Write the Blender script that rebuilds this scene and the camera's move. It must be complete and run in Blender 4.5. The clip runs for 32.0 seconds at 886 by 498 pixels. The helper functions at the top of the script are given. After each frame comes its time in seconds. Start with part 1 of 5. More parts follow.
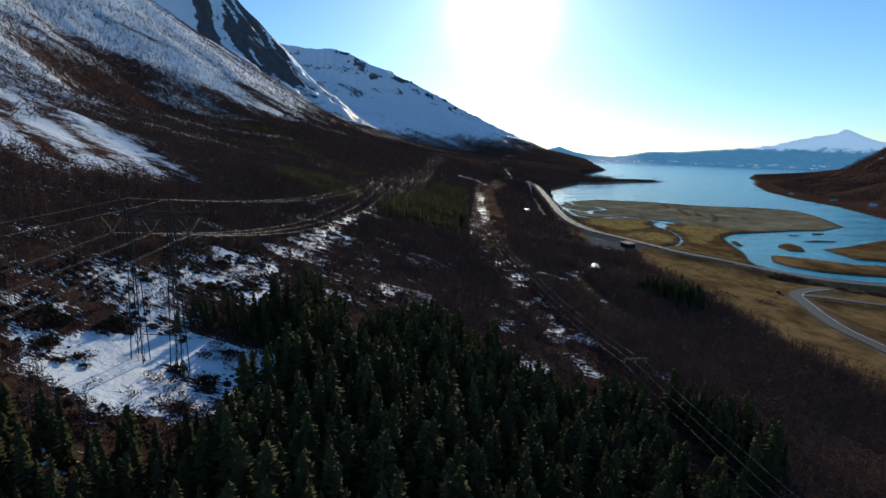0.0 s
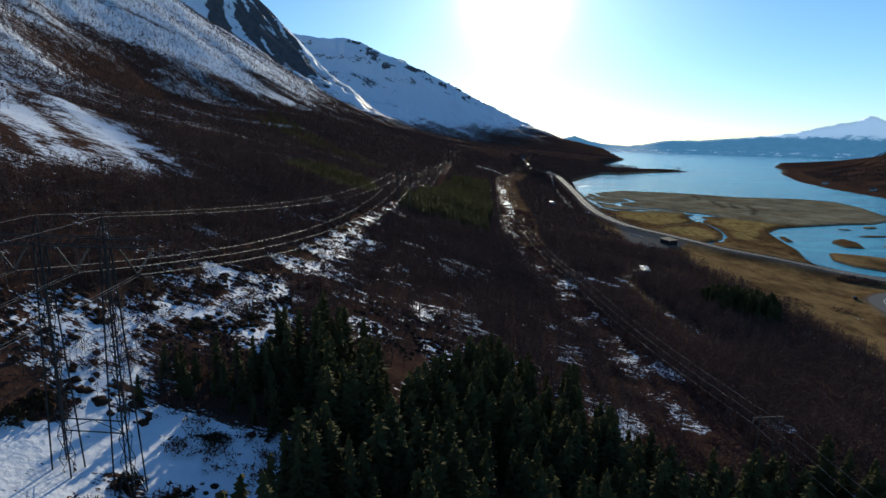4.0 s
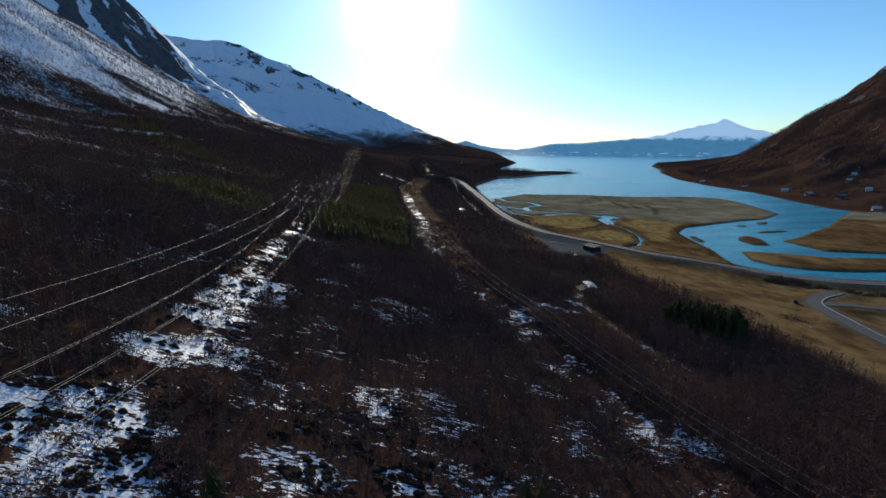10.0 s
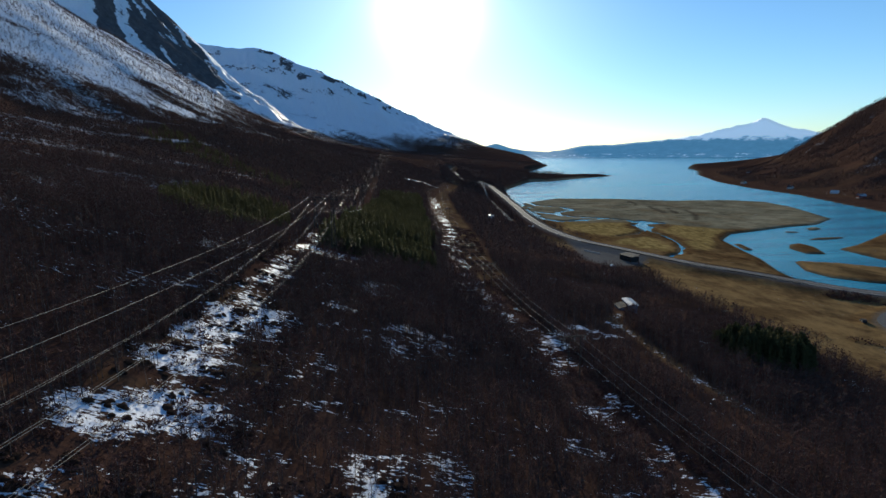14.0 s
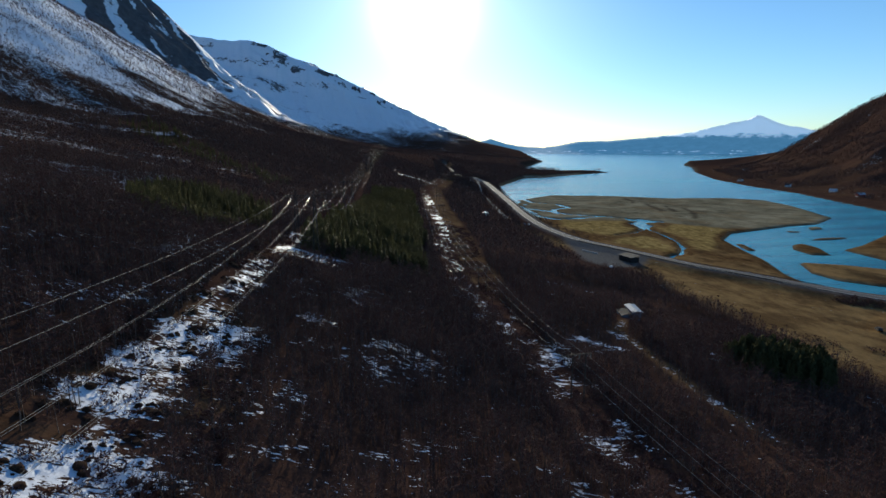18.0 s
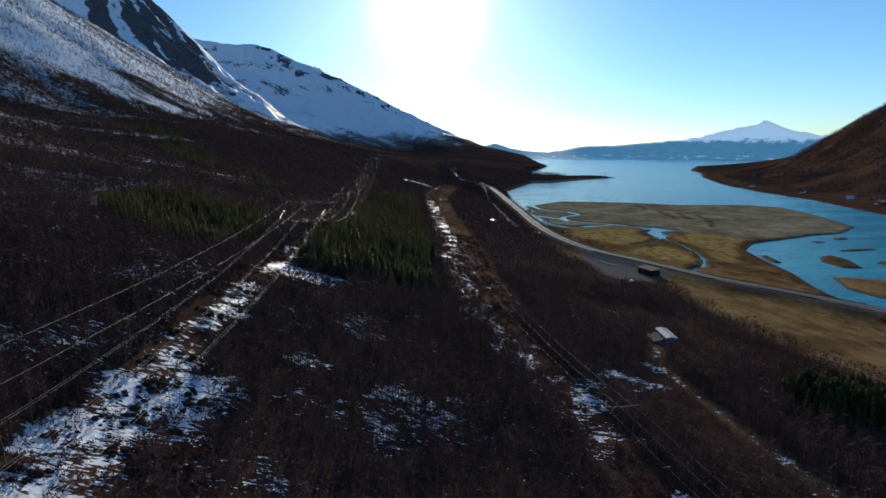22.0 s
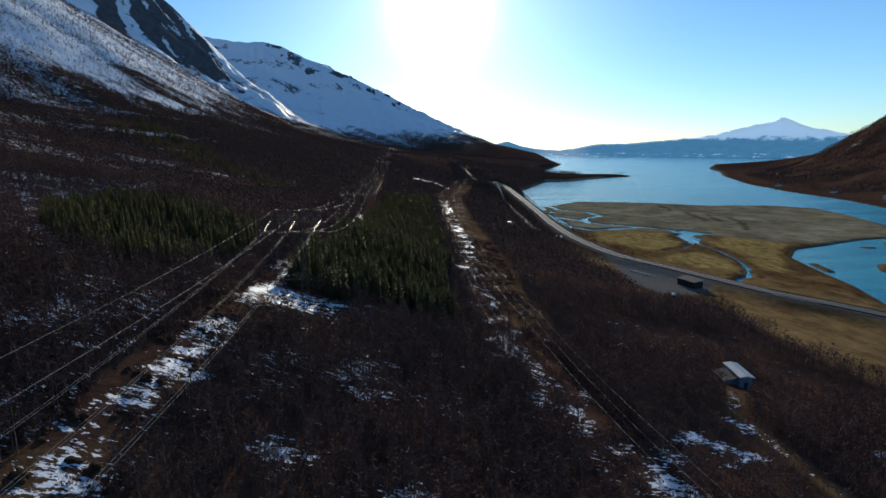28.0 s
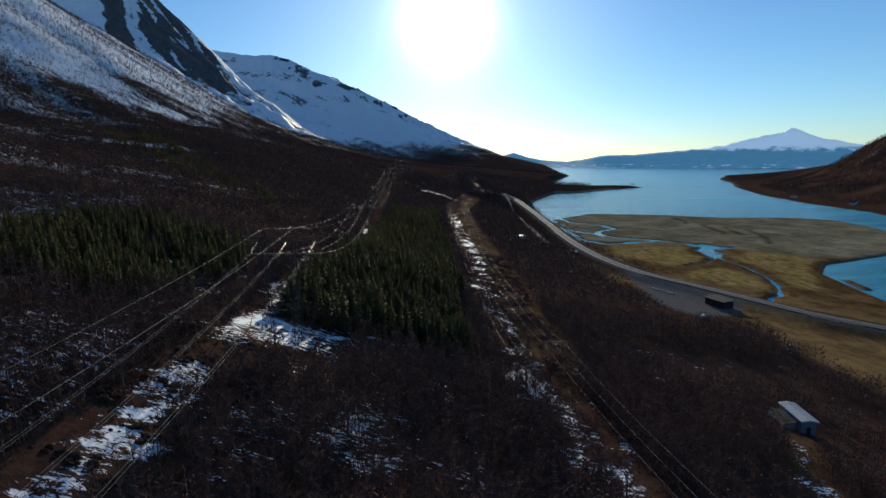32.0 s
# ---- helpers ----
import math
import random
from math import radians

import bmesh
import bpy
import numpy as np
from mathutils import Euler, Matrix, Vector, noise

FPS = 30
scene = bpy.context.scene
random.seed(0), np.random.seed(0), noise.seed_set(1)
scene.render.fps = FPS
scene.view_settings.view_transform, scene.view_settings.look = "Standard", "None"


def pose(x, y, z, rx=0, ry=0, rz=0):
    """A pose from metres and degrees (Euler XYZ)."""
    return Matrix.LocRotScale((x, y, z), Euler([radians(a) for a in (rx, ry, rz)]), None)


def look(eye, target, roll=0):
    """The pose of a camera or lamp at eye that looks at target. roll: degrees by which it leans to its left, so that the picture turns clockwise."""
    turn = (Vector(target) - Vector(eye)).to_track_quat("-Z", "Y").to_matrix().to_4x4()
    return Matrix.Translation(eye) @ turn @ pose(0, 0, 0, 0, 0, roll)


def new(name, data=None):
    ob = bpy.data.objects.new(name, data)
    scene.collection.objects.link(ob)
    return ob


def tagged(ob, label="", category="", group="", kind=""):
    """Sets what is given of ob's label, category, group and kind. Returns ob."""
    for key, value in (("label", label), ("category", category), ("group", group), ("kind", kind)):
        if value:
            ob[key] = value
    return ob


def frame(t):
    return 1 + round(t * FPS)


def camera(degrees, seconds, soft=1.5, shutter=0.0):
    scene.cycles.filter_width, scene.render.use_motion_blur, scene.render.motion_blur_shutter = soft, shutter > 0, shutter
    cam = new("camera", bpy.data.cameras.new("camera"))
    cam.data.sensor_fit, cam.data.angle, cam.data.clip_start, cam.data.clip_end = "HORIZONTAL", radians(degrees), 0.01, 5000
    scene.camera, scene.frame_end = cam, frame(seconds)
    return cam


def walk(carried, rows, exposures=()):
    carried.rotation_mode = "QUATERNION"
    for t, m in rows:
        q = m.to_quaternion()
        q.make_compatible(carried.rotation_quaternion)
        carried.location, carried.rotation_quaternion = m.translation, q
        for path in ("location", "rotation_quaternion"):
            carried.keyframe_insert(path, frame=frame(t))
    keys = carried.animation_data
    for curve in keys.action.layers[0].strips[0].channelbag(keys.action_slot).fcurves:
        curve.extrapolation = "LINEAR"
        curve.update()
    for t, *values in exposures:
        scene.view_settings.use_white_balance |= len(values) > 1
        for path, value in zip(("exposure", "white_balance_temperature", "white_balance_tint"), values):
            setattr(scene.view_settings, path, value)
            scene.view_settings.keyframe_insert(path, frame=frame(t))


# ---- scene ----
EXPOSURE, KELVIN, TINT = 0.0, 5900, 4
cam = camera(78.24, 32.0)
PATH = [  # seconds, eye, target, roll
    (0, (15.91, 93.97, 79.52), (20.73, 192.20, 61.44), 1.39),
    (0.5, (14.84, 97.87, 79.41), (19.84, 196.04, 61.03), 1.27),
    (1, (13.81, 101.90, 79.30), (18.87, 200.04, 60.81), 1.19),
    (1.5, (12.81, 106.11, 79.19), (17.89, 204.21, 60.45), 1.13),
    (2, (11.83, 110.55, 79.08), (16.57, 208.61, 60.03), 1.15),
    (2.5, (10.88, 115.27, 78.97), (14.98, 213.31, 59.70), 1.14),
    (3, (9.93, 119.95, 78.84), (13.21, 217.99, 59.42), 1.06),
    (3.5, (9.02, 124.32, 78.70), (11.55, 222.34, 59.05), 1.03),
    (5.5, (5.36, 140.03, 78.04), (10.07, 237.89, 58.00), 1.12),
    (6, (4.41, 143.95, 77.91), (13.02, 241.56, 57.96), 1.09),
    (6.5, (3.43, 147.92, 77.83), (15.14, 245.23, 57.97), 1.00),
    (7, (2.48, 151.94, 77.78), (14.29, 249.24, 57.95), 0.95),
    (7.5, (1.61, 155.99, 77.78), (16.20, 252.91, 57.99), 0.87),
    (8, (0.86, 160.01, 77.82), (18.92, 256.38, 58.13), 0.71),
    (8.5, (0.30, 163.97, 77.88), (18.43, 260.37, 58.46), 0.47),
    (9, (-0.04, 167.80, 77.97), (19.41, 264.01, 58.85), 0.30),
    (9.5, (-0.14, 171.48, 78.07), (20.35, 267.52, 59.18), 0.15),
    (10, (-0.04, 174.94, 78.19), (21.14, 270.88, 59.56), 0.03),
    (10.5, (0.27, 178.13, 78.32), (21.36, 274.10, 59.72), -0.08),
    (11, (0.78, 181.04, 78.45), (21.06, 277.20, 59.97), -0.23),
    (11.5, (1.48, 183.68, 78.59), (21.27, 279.96, 60.24), -0.41),
    (12, (2.38, 186.09, 78.73), (22.09, 282.40, 60.42), -0.52),
    (12.5, (3.41, 188.32, 78.84), (22.14, 284.84, 60.57), -0.64),
    (13, (4.51, 190.38, 78.93), (21.94, 287.15, 60.76), -0.59),
    (13.5, (5.55, 192.21, 78.99), (21.95, 289.18, 60.87), -0.67),
    (14, (6.48, 193.88, 79.00), (22.25, 290.97, 60.97), -0.61),
    (14.5, (7.21, 195.51, 79.00), (22.48, 292.66, 60.88), -0.42),
    (16.5, (9.21, 202.23, 78.93), (26.12, 298.97, 60.05), -0.27),
    (17, (9.59, 204.24, 78.92), (26.85, 300.91, 60.03), -0.26),
    (17.5, (9.87, 206.52, 78.92), (27.13, 303.19, 60.03), -0.27),
    (18, (10.09, 208.95, 78.91), (26.85, 305.71, 60.03), -0.20),
    (18.5, (10.23, 211.44, 78.92), (26.16, 308.35, 60.05), -0.10),
    (19, (10.35, 214.05, 78.93), (25.38, 311.11, 60.10), -0.00),
    (19.5, (10.46, 216.83, 78.98), (25.17, 313.99, 60.42), -0.01),
    (20, (10.58, 219.72, 79.05), (25.42, 316.88, 60.62), -0.02),
    (20.5, (10.71, 222.68, 79.12), (25.83, 319.83, 60.86), -0.03),
    (21, (10.85, 225.67, 79.20), (26.32, 322.77, 60.98), -0.05),
    (21.5, (11.00, 228.62, 79.26), (26.84, 325.67, 61.08), -0.04),
    (22, (11.18, 231.52, 79.31), (27.37, 328.52, 61.17), -0.04),
    (22.5, (11.38, 234.38, 79.34), (28.01, 331.32, 61.31), -0.02),
    (23, (11.62, 237.17, 79.35), (28.59, 334.05, 61.27), 0.04),
    (23.5, (11.90, 239.91, 79.34), (29.32, 336.73, 61.33), -0.05),
    (24, (12.18, 242.66, 79.30), (29.95, 339.39, 61.21), -0.08),
    (24.5, (12.41, 245.48, 79.24), (30.58, 342.13, 61.06), -0.06),
    (26.5, (13.08, 257.21, 78.90), (32.23, 353.63, 60.52), -0.18),
    (27, (13.22, 260.19, 78.81), (30.65, 356.93, 60.44), -0.23),
    (27.5, (13.34, 263.21, 78.72), (29.54, 360.16, 60.35), -0.22),
    (28, (13.42, 266.29, 78.65), (27.73, 363.52, 60.20), -0.12),
    (28.5, (13.45, 269.43, 78.59), (27.35, 366.75, 60.28), -0.17),
    (29, (13.48, 272.52, 78.53), (26.98, 369.90, 60.27), -0.17),
    (29.5, (13.52, 275.44, 78.47), (26.89, 372.45, 58.22), -0.12),
    (30, (13.61, 278.11, 78.41), (26.81, 375.27, 58.76), -0.08),
    (30.5, (13.76, 280.49, 78.34), (27.04, 379.33, 71.01), -0.07),
    (31, (13.97, 282.54, 78.25), (27.18, 381.44, 71.61), -0.09),
    (31.5, (14.23, 284.33, 78.16), (27.38, 382.96, 68.24), -0.19),
    (32, (14.54, 285.94, 78.06), (27.68, 383.71, 61.67), -0.28),
]
walk(cam, [(t, look(e, g, r)) for t, e, g, r in PATH], [(0, EXPOSURE, KELVIN, TINT), (29.5, EXPOSURE, KELVIN, TINT), (30.6, EXPOSURE - 0.25, KELVIN, TINT), (32, EXPOSURE - 0.25, KELVIN, TINT)])

# ---- world, sun ----
SUN_AZ, SUN_EL = radians(8.1), radians(13.5)
world = bpy.data.worlds.new("world")
scene.world = world
world.use_nodes = True
wn = world.node_tree.nodes
sky = wn.new("ShaderNodeTexSky")
sky.sky_type = "NISHITA"
sky.sun_disc = False
sky.sun_elevation, sky.sun_rotation = SUN_EL, SUN_AZ
sky.altitude, sky.air_density, sky.dust_density, sky.ozone_density = 30.0, 0.95, 0.12, 3.2
tone = wn.new("ShaderNodeMix")
tone.data_type, tone.blend_type = "RGBA", "MULTIPLY"
tone.inputs["Factor"].default_value = 1.0
tone.inputs["B"].default_value = (0.83, 0.95, 1.06, 1)
world.node_tree.links.new(sky.outputs[0], tone.inputs["A"])
world.node_tree.links.new(tone.outputs["Result"], wn["Background"].inputs[0])
wn["Background"].inputs[1].default_value = 0.13
sun_data = bpy.data.lights.new("sun", "SUN")
sun_data.energy, sun_data.angle, sun_data.color = 4.2, radians(0.5), (1.0, 0.84, 0.62)
sun = new("sun", sun_data)
sun_way = Vector((math.sin(SUN_AZ) * math.cos(SUN_EL), math.cos(SUN_AZ) * math.cos(SUN_EL), math.sin(SUN_EL)))
# the bright aureole in the thin haze round the low sun
toward = wn.new("ShaderNodeVectorMath")
toward.operation = "DOT_PRODUCT"
toward.inputs[1].default_value = sun_way
world.node_tree.links.new(wn.new("ShaderNodeTexCoord").outputs["Generated"], toward.inputs[0])
near_sun = wn.new("ShaderNodeMath")
near_sun.operation = "MAXIMUM"
near_sun.inputs[1].default_value = 0.0
world.node_tree.links.new(toward.outputs["Value"], near_sun.inputs[0])
halo = wn["Background"].outputs[0]
for fall, bright, tint in ((480.0, 2.3, (1.0, 0.98, 0.93, 1)), (42.0, 0.34, (0.92, 0.97, 1.0, 1))):
    lobe = wn.new("ShaderNodeMath")
    lobe.operation = "POWER"
    lobe.inputs[1].default_value = fall
    world.node_tree.links.new(near_sun.outputs[0], lobe.inputs[0])
    level = wn.new("ShaderNodeMath")
    level.operation = "MULTIPLY"
    level.inputs[1].default_value = bright
    world.node_tree.links.new(lobe.outputs[0], level.inputs[0])
    ring = wn.new("ShaderNodeBackground")
    ring.inputs[0].default_value = tint
    world.node_tree.links.new(level.outputs[0], ring.inputs[1])
    both = wn.new("ShaderNodeAddShader")
    world.node_tree.links.new(halo, both.inputs[0])
    world.node_tree.links.new(ring.outputs[0], both.inputs[1])
    halo = both.outputs[0]
world.node_tree.links.new(halo, wn["World Output"].inputs["Surface"])
sun.matrix_world = look(sun_way * 900, (0, 0, 0))

# ---- the lie of the land (all in metres, sea at 0) ----
# terrain begin
def lattice(ix, iy, seed):
    n = (ix.astype(np.int64) * 374761393 + iy.astype(np.int64) * 668265263 + seed * 982451653) & 0x7FFFFFFF
    n = ((n ^ (n >> 13)) * 1274126177) & 0x7FFFFFFF
    return ((n ^ (n >> 16)) & 0xFFFF) / 65535.0


def vnoise(x, y, seed=0):
    """Smooth value noise, 0 to 1."""
    ix, iy = np.floor(x), np.floor(y)
    fx, fy = x - ix, y - iy
    fx, fy = fx * fx * (3 - 2 * fx), fy * fy * (3 - 2 * fy)
    a, b = lattice(ix, iy, seed), lattice(ix + 1, iy, seed)
    c, d = lattice(ix, iy + 1, seed), lattice(ix + 1, iy + 1, seed)
    return (a * (1 - fx) + b * fx) * (1 - fy) + (c * (1 - fx) + d * fx) * fy


def fbm(x, y, size, octaves=4, seed=0):
    total, amp, norm = 0.0, 1.0, 0.0
    for k in range(octaves):
        total = total + amp * vnoise(x / size * 2**k + 17.3 * k, y / size * 2**k - 9.1 * k, seed + k)
        norm += amp
        amp *= 0.5
    return total / norm


def smooth(a, b, v):
    t = np.clip((v - a) / (b - a), 0, 1)
    return t * t * (3 - 2 * t)


def line_distance(x, y, points):
    """Distance to a polyline, how far along it, and the side (positive: to the right of its run)."""
    best, along, side = np.full(np.shape(x), 1e9), np.zeros(np.shape(x)), np.zeros(np.shape(x))
    run = 0.0
    for (ax, ay), (bx, by) in zip(points[:-1], points[1:]):
        dx, dy = bx - ax, by - ay
        length = math.hypot(dx, dy)
        t = np.clip(((x - ax) * dx + (y - ay) * dy) / length**2, 0, 1)
        d = np.hypot(x - ax - t * dx, y - ay - t * dy)
        near = d < best
        best = np.where(near, d, best)
        along = np.where(near, run + t * length, along)
        side = np.where(near, np.sign((x - ax) * dy - (y - ay) * dx), side)
        run += length
    return best, along, side


def inside(x, y, poly):
    """How far inside a polygon (negative outside)."""
    ring = list(poly) + [poly[0]]
    hit = np.zeros(np.shape(x), bool)
    for (ax, ay), (bx, by) in zip(ring[:-1], ring[1:]):
        if ay != by:
            hit ^= ((ay > y) != (by > y)) & (x < (bx - ax) * (y - ay) / (by - ay) + ax)
    d = line_distance(x, y, ring)[0]
    return np.where(hit, d, -d)


# where the valley side meets the flat or the sea, by y
FOOT_Y = (-400, 300, 430, 520, 600, 700, 800, 900, 1011, 1200, 1338, 1450, 1657, 1915, 2630, 3200, 4700)
FOOT_X = (175, 178, 184, 190, 172, 176, 195, 222, 245, 290, 360, 420, 500, 560, 900, 1050, 1300)
# height of the valley side by the distance from that foot
RISE_D = (0, 30, 60, 85, 120, 150, 180, 200, 246, 431, 549, 680, 900, 1300, 2000)
RISE_Z = (2, 4, 10.5, 16, 20.5, 29, 39, 46, 64, 122, 212, 304, 450, 640, 900)
# two further mountains in cross-section
CRAG_X = (-1900, -1360, -1245, -1168, -1110, -1080, -1048, -1024, -999, -968, -937, -917, -886, -855, -804, -764, -702, -640, -588, -435, -238, -36, 200, 700, 900)
CRAG_Z = (1150, 929, 878, 829, 796, 791, 818, 819, 784, 774, 780, 787, 773, 779, 738, 685, 621, 556, 502, 344, 191, 97, 60, 20, 2)
DOME_X = (-1900, -916, -759, -546, -475, -331, -221, -74, 188, 341, 515, 649, 896, 1136, 1260)
DOME_Z = (800, 755, 734, 720, 707, 637, 602, 541, 424, 342, 261, 205, 102, 46, 2)
HEADLAND = [(470, 1450), (620, 1569), (728, 1640), (741, 1660), (690, 1672), (600, 1668), (480, 1700), (300, 1700), (300, 1450)]
RIGHT_FOOT = [(1150, 1900), (989, 1649), (817, 1318), (750, 1128), (712, 965), (655, 825), (625, 740), (640, 600), (690, 450), (760, 250), (800, -400)]
DELTA = [(252, 960), (322, 1022), (416, 986), (470, 940), (557, 925), (588, 888), (572, 823), (520, 706), (466, 669), (425, 662), (381, 646), (344, 634), (316, 607), (300, 562), (291, 532), (274, 495), (267, 470), (275, 446), (311, 424), (380, 410), (520, 380), (800, 300), (800, -400), (100, -400), (100, 960)]
SPIT = [(305, 520), (328, 508), (350, 486), (430, 462), (420, 448), (341, 440), (316, 447), (300, 456), (288, 472), (288, 492)]
BARS = [[(312, 590), (318, 588), (309, 562), (301, 561)], [(438, 654), (453, 654), (443, 640), (427, 638)], [(396, 634), (404, 640), (412, 632), (404, 627)], [(381, 592), (396, 600), (421, 600), (424, 594), (400, 590)]]
ISLET = [(338, 562), (352, 578), (366, 583), (364, 562), (348, 534), (334, 540)]
EAST_FLAT = [(372, 552), (404, 566), (492, 618), (554, 663), (640, 720), (900, 600), (900, 300), (520, 420), (420, 478), (366, 505)]
CREEK = [(226, 545), (236, 555), (245, 558), (261, 581), (270, 601), (277, 625), (281, 647), (283, 666), (290, 683)]
CREEK_ARM = [(288, 678), (258, 650), (237, 642)]
POND = [(328, 716), (322, 733), (311, 742), (299, 740), (284, 707), (276, 686), (274, 669), (286, 671), (309, 698)]
CHANNEL = [(307, 730), (299, 749), (285, 765), (256, 790), (241, 828), (230, 850)]
CHANNEL_LOW = [(285, 765), (252, 756), (228, 753), (216, 780), (223, 830), (226, 880)]
TIDE_LOOP = [(262, 985), (257, 922), (282, 893), (283, 855), (254, 835), (245, 800)]
# each stream with its half width
STREAMS = [(CREEK, 1.7), (CREEK_ARM, 1.2), (CHANNEL, 3.2), (CHANNEL_LOW, 3.6), (TIDE_LOOP, 3.0)]
# where the grey tidal flat gives way to tawny grass, by x
FLAT_X = (150, 228, 325, 352, 430, 640)
FLAT_Y = (775, 757, 716, 655, 640, 640)
MAIN_ROAD = [(256, 1603), (236, 1500), (228, 1380), (212, 1250), (211, 1180), (222, 1130), (229, 1085), (224, 1010), (205, 865), (188, 745), (183, 680), (185, 637), (191, 607), (202, 579), (209, 559), (216, 537), (222, 517), (229, 502), (237, 489), (244, 475), (250, 460), (257, 447), (263, 436), (275, 422), (310, 404), (400, 382), (600, 340)]
ROAD_RISE_Y = (0, 560, 600, 700, 865, 1000, 1085, 1130, 1180, 1250, 1400, 1603)
ROAD_RISE_Z = (3.2, 3.2, 3.6, 6, 10, 14, 18.5, 22.5, 24, 22, 26, 29)
SIDE_ROAD = [(206, 230), (210, 300), (213, 330), (224, 364), (233, 386), (246, 396), (262, 401)]
EAST_ROAD = [(233, 386), (246, 381), (262, 370), (300, 352), (380, 330), (600, 270)]
LEFT_LINE = [(-50, -60), (-25, 178.8), (-5, 405), (10, 622), (38, 940), (70, 1250)]
CUTTING = [(-40, 60), (-31, 226), (-20, 270), (-18, 340), (-12, 405), (-11, 450), (-6, 500), (1, 540), (10, 622), (38, 940)]
RIGHT_LINE = [(80, 100), (69.5, 217), (61, 320), (62, 433), (67, 500), (85, 613), (99, 770), (112, 900), (190, 1190), (228, 1425), (256, 1603)]


def slope_height(x, y):
    d = np.interp(y, FOOT_Y, FOOT_X) - x
    fold = np.interp(y, (0, 380, 430, 700, 1000, 1200, 1600, 1800), (1, 1, 0.88, 0.88, 1.0, 0.95, 0.6, 0.55))
    near = np.interp(d, RISE_D, RISE_Z)
    near = np.where(d < 300, near * fold, near * (fold + (1 - fold) * smooth(300, 600, d)))
    return near, d


def rough_height(x, y):
    near, d = slope_height(x, y)
    crag = np.interp(x, CRAG_X, CRAG_Z)
    dome = np.interp(x, DOME_X, DOME_Z)
    # from the near shoulder to the crag, and on to the dome
    low_end = 420 * smooth(-150, 400, x)
    t1, t2, t3 = smooth(1050, 2600, y), smooth(2600 + low_end, 4000, y), smooth(4050, 4700, y)
    sag1 = 1 - 0.30 * np.sin(np.pi * np.clip((y - 1050) / 1550, 0, 1)) * smooth(300, 600, d)
    sag2 = 1 - 0.35 * np.sin(np.pi * np.clip((y - 2600) / 1400, 0, 1)) * smooth(300, 900, d)
    land = (near * (1 - t1) + crag * t1) * sag1
    land = land * (1 - 0.25 * smooth(1080, 1560, y) ** 1.6 * (1 - smooth(1700, 2300, y)) * smooth(250, 500, d))
    land = land + (fbm(x, y, 45, 3, 9) - 0.5) * 16 * smooth(500, 700, land) * smooth(1.0, 0.0, np.abs(y - 2600) / 300)
    land = (land * (1 - t2) + dome * t2) * sag2 * (1 - 0.6 * t3)
    # gullies and knolls grow with height
    up = smooth(20, 260, land)
    gully = fbm(x * 0.35 + y * 0.1, y + x * 0.12, 150, 5, 3) - 0.5
    crest = smooth(1.0, 0.0, np.abs(y - 4000) / 110) + smooth(1.0, 0.0, np.abs(y - 2600) / 120) * 1.05
    # ribs down the faces: along the fall line of each mountain
    rib = 1 - np.abs(2 * fbm(x + 0.15 * y, y * 0.16, 130, 4, 6) - 1) ** 0.8
    rill = 1 - np.abs(2 * fbm(x * 0.1, y + 0.25 * x, 90, 4, 7) - 1) ** 0.8
    spurs = (rib - 0.65) * 48 * t2 * (1 - 0.6 * smooth(1.0, 0.0, np.abs(y - 4000) / 60)) + (rill - 0.65) * 34 * t1 * (1 - t2) * smooth(150, 330, land)
    land = land - 4.0 * np.exp(-(((x + 26) / 24) ** 2) - ((y - 178) / 30) ** 2)
    land = land + up * gully * (26 + 60 * t1) * (1 - 0.8 * np.clip(crest, 0, 1)) + (up * t1 * (1 - t2) * (fbm(x, y, 55, 4, 5) - 0.5) * 50 + spurs * up) * (1 - 0.75 * np.clip(crest, 0, 1)) + (fbm(x, y, 38, 4, 8) - 0.5) * (3.0 + 5 * up) * smooth(0, 60, d)
    return land, d


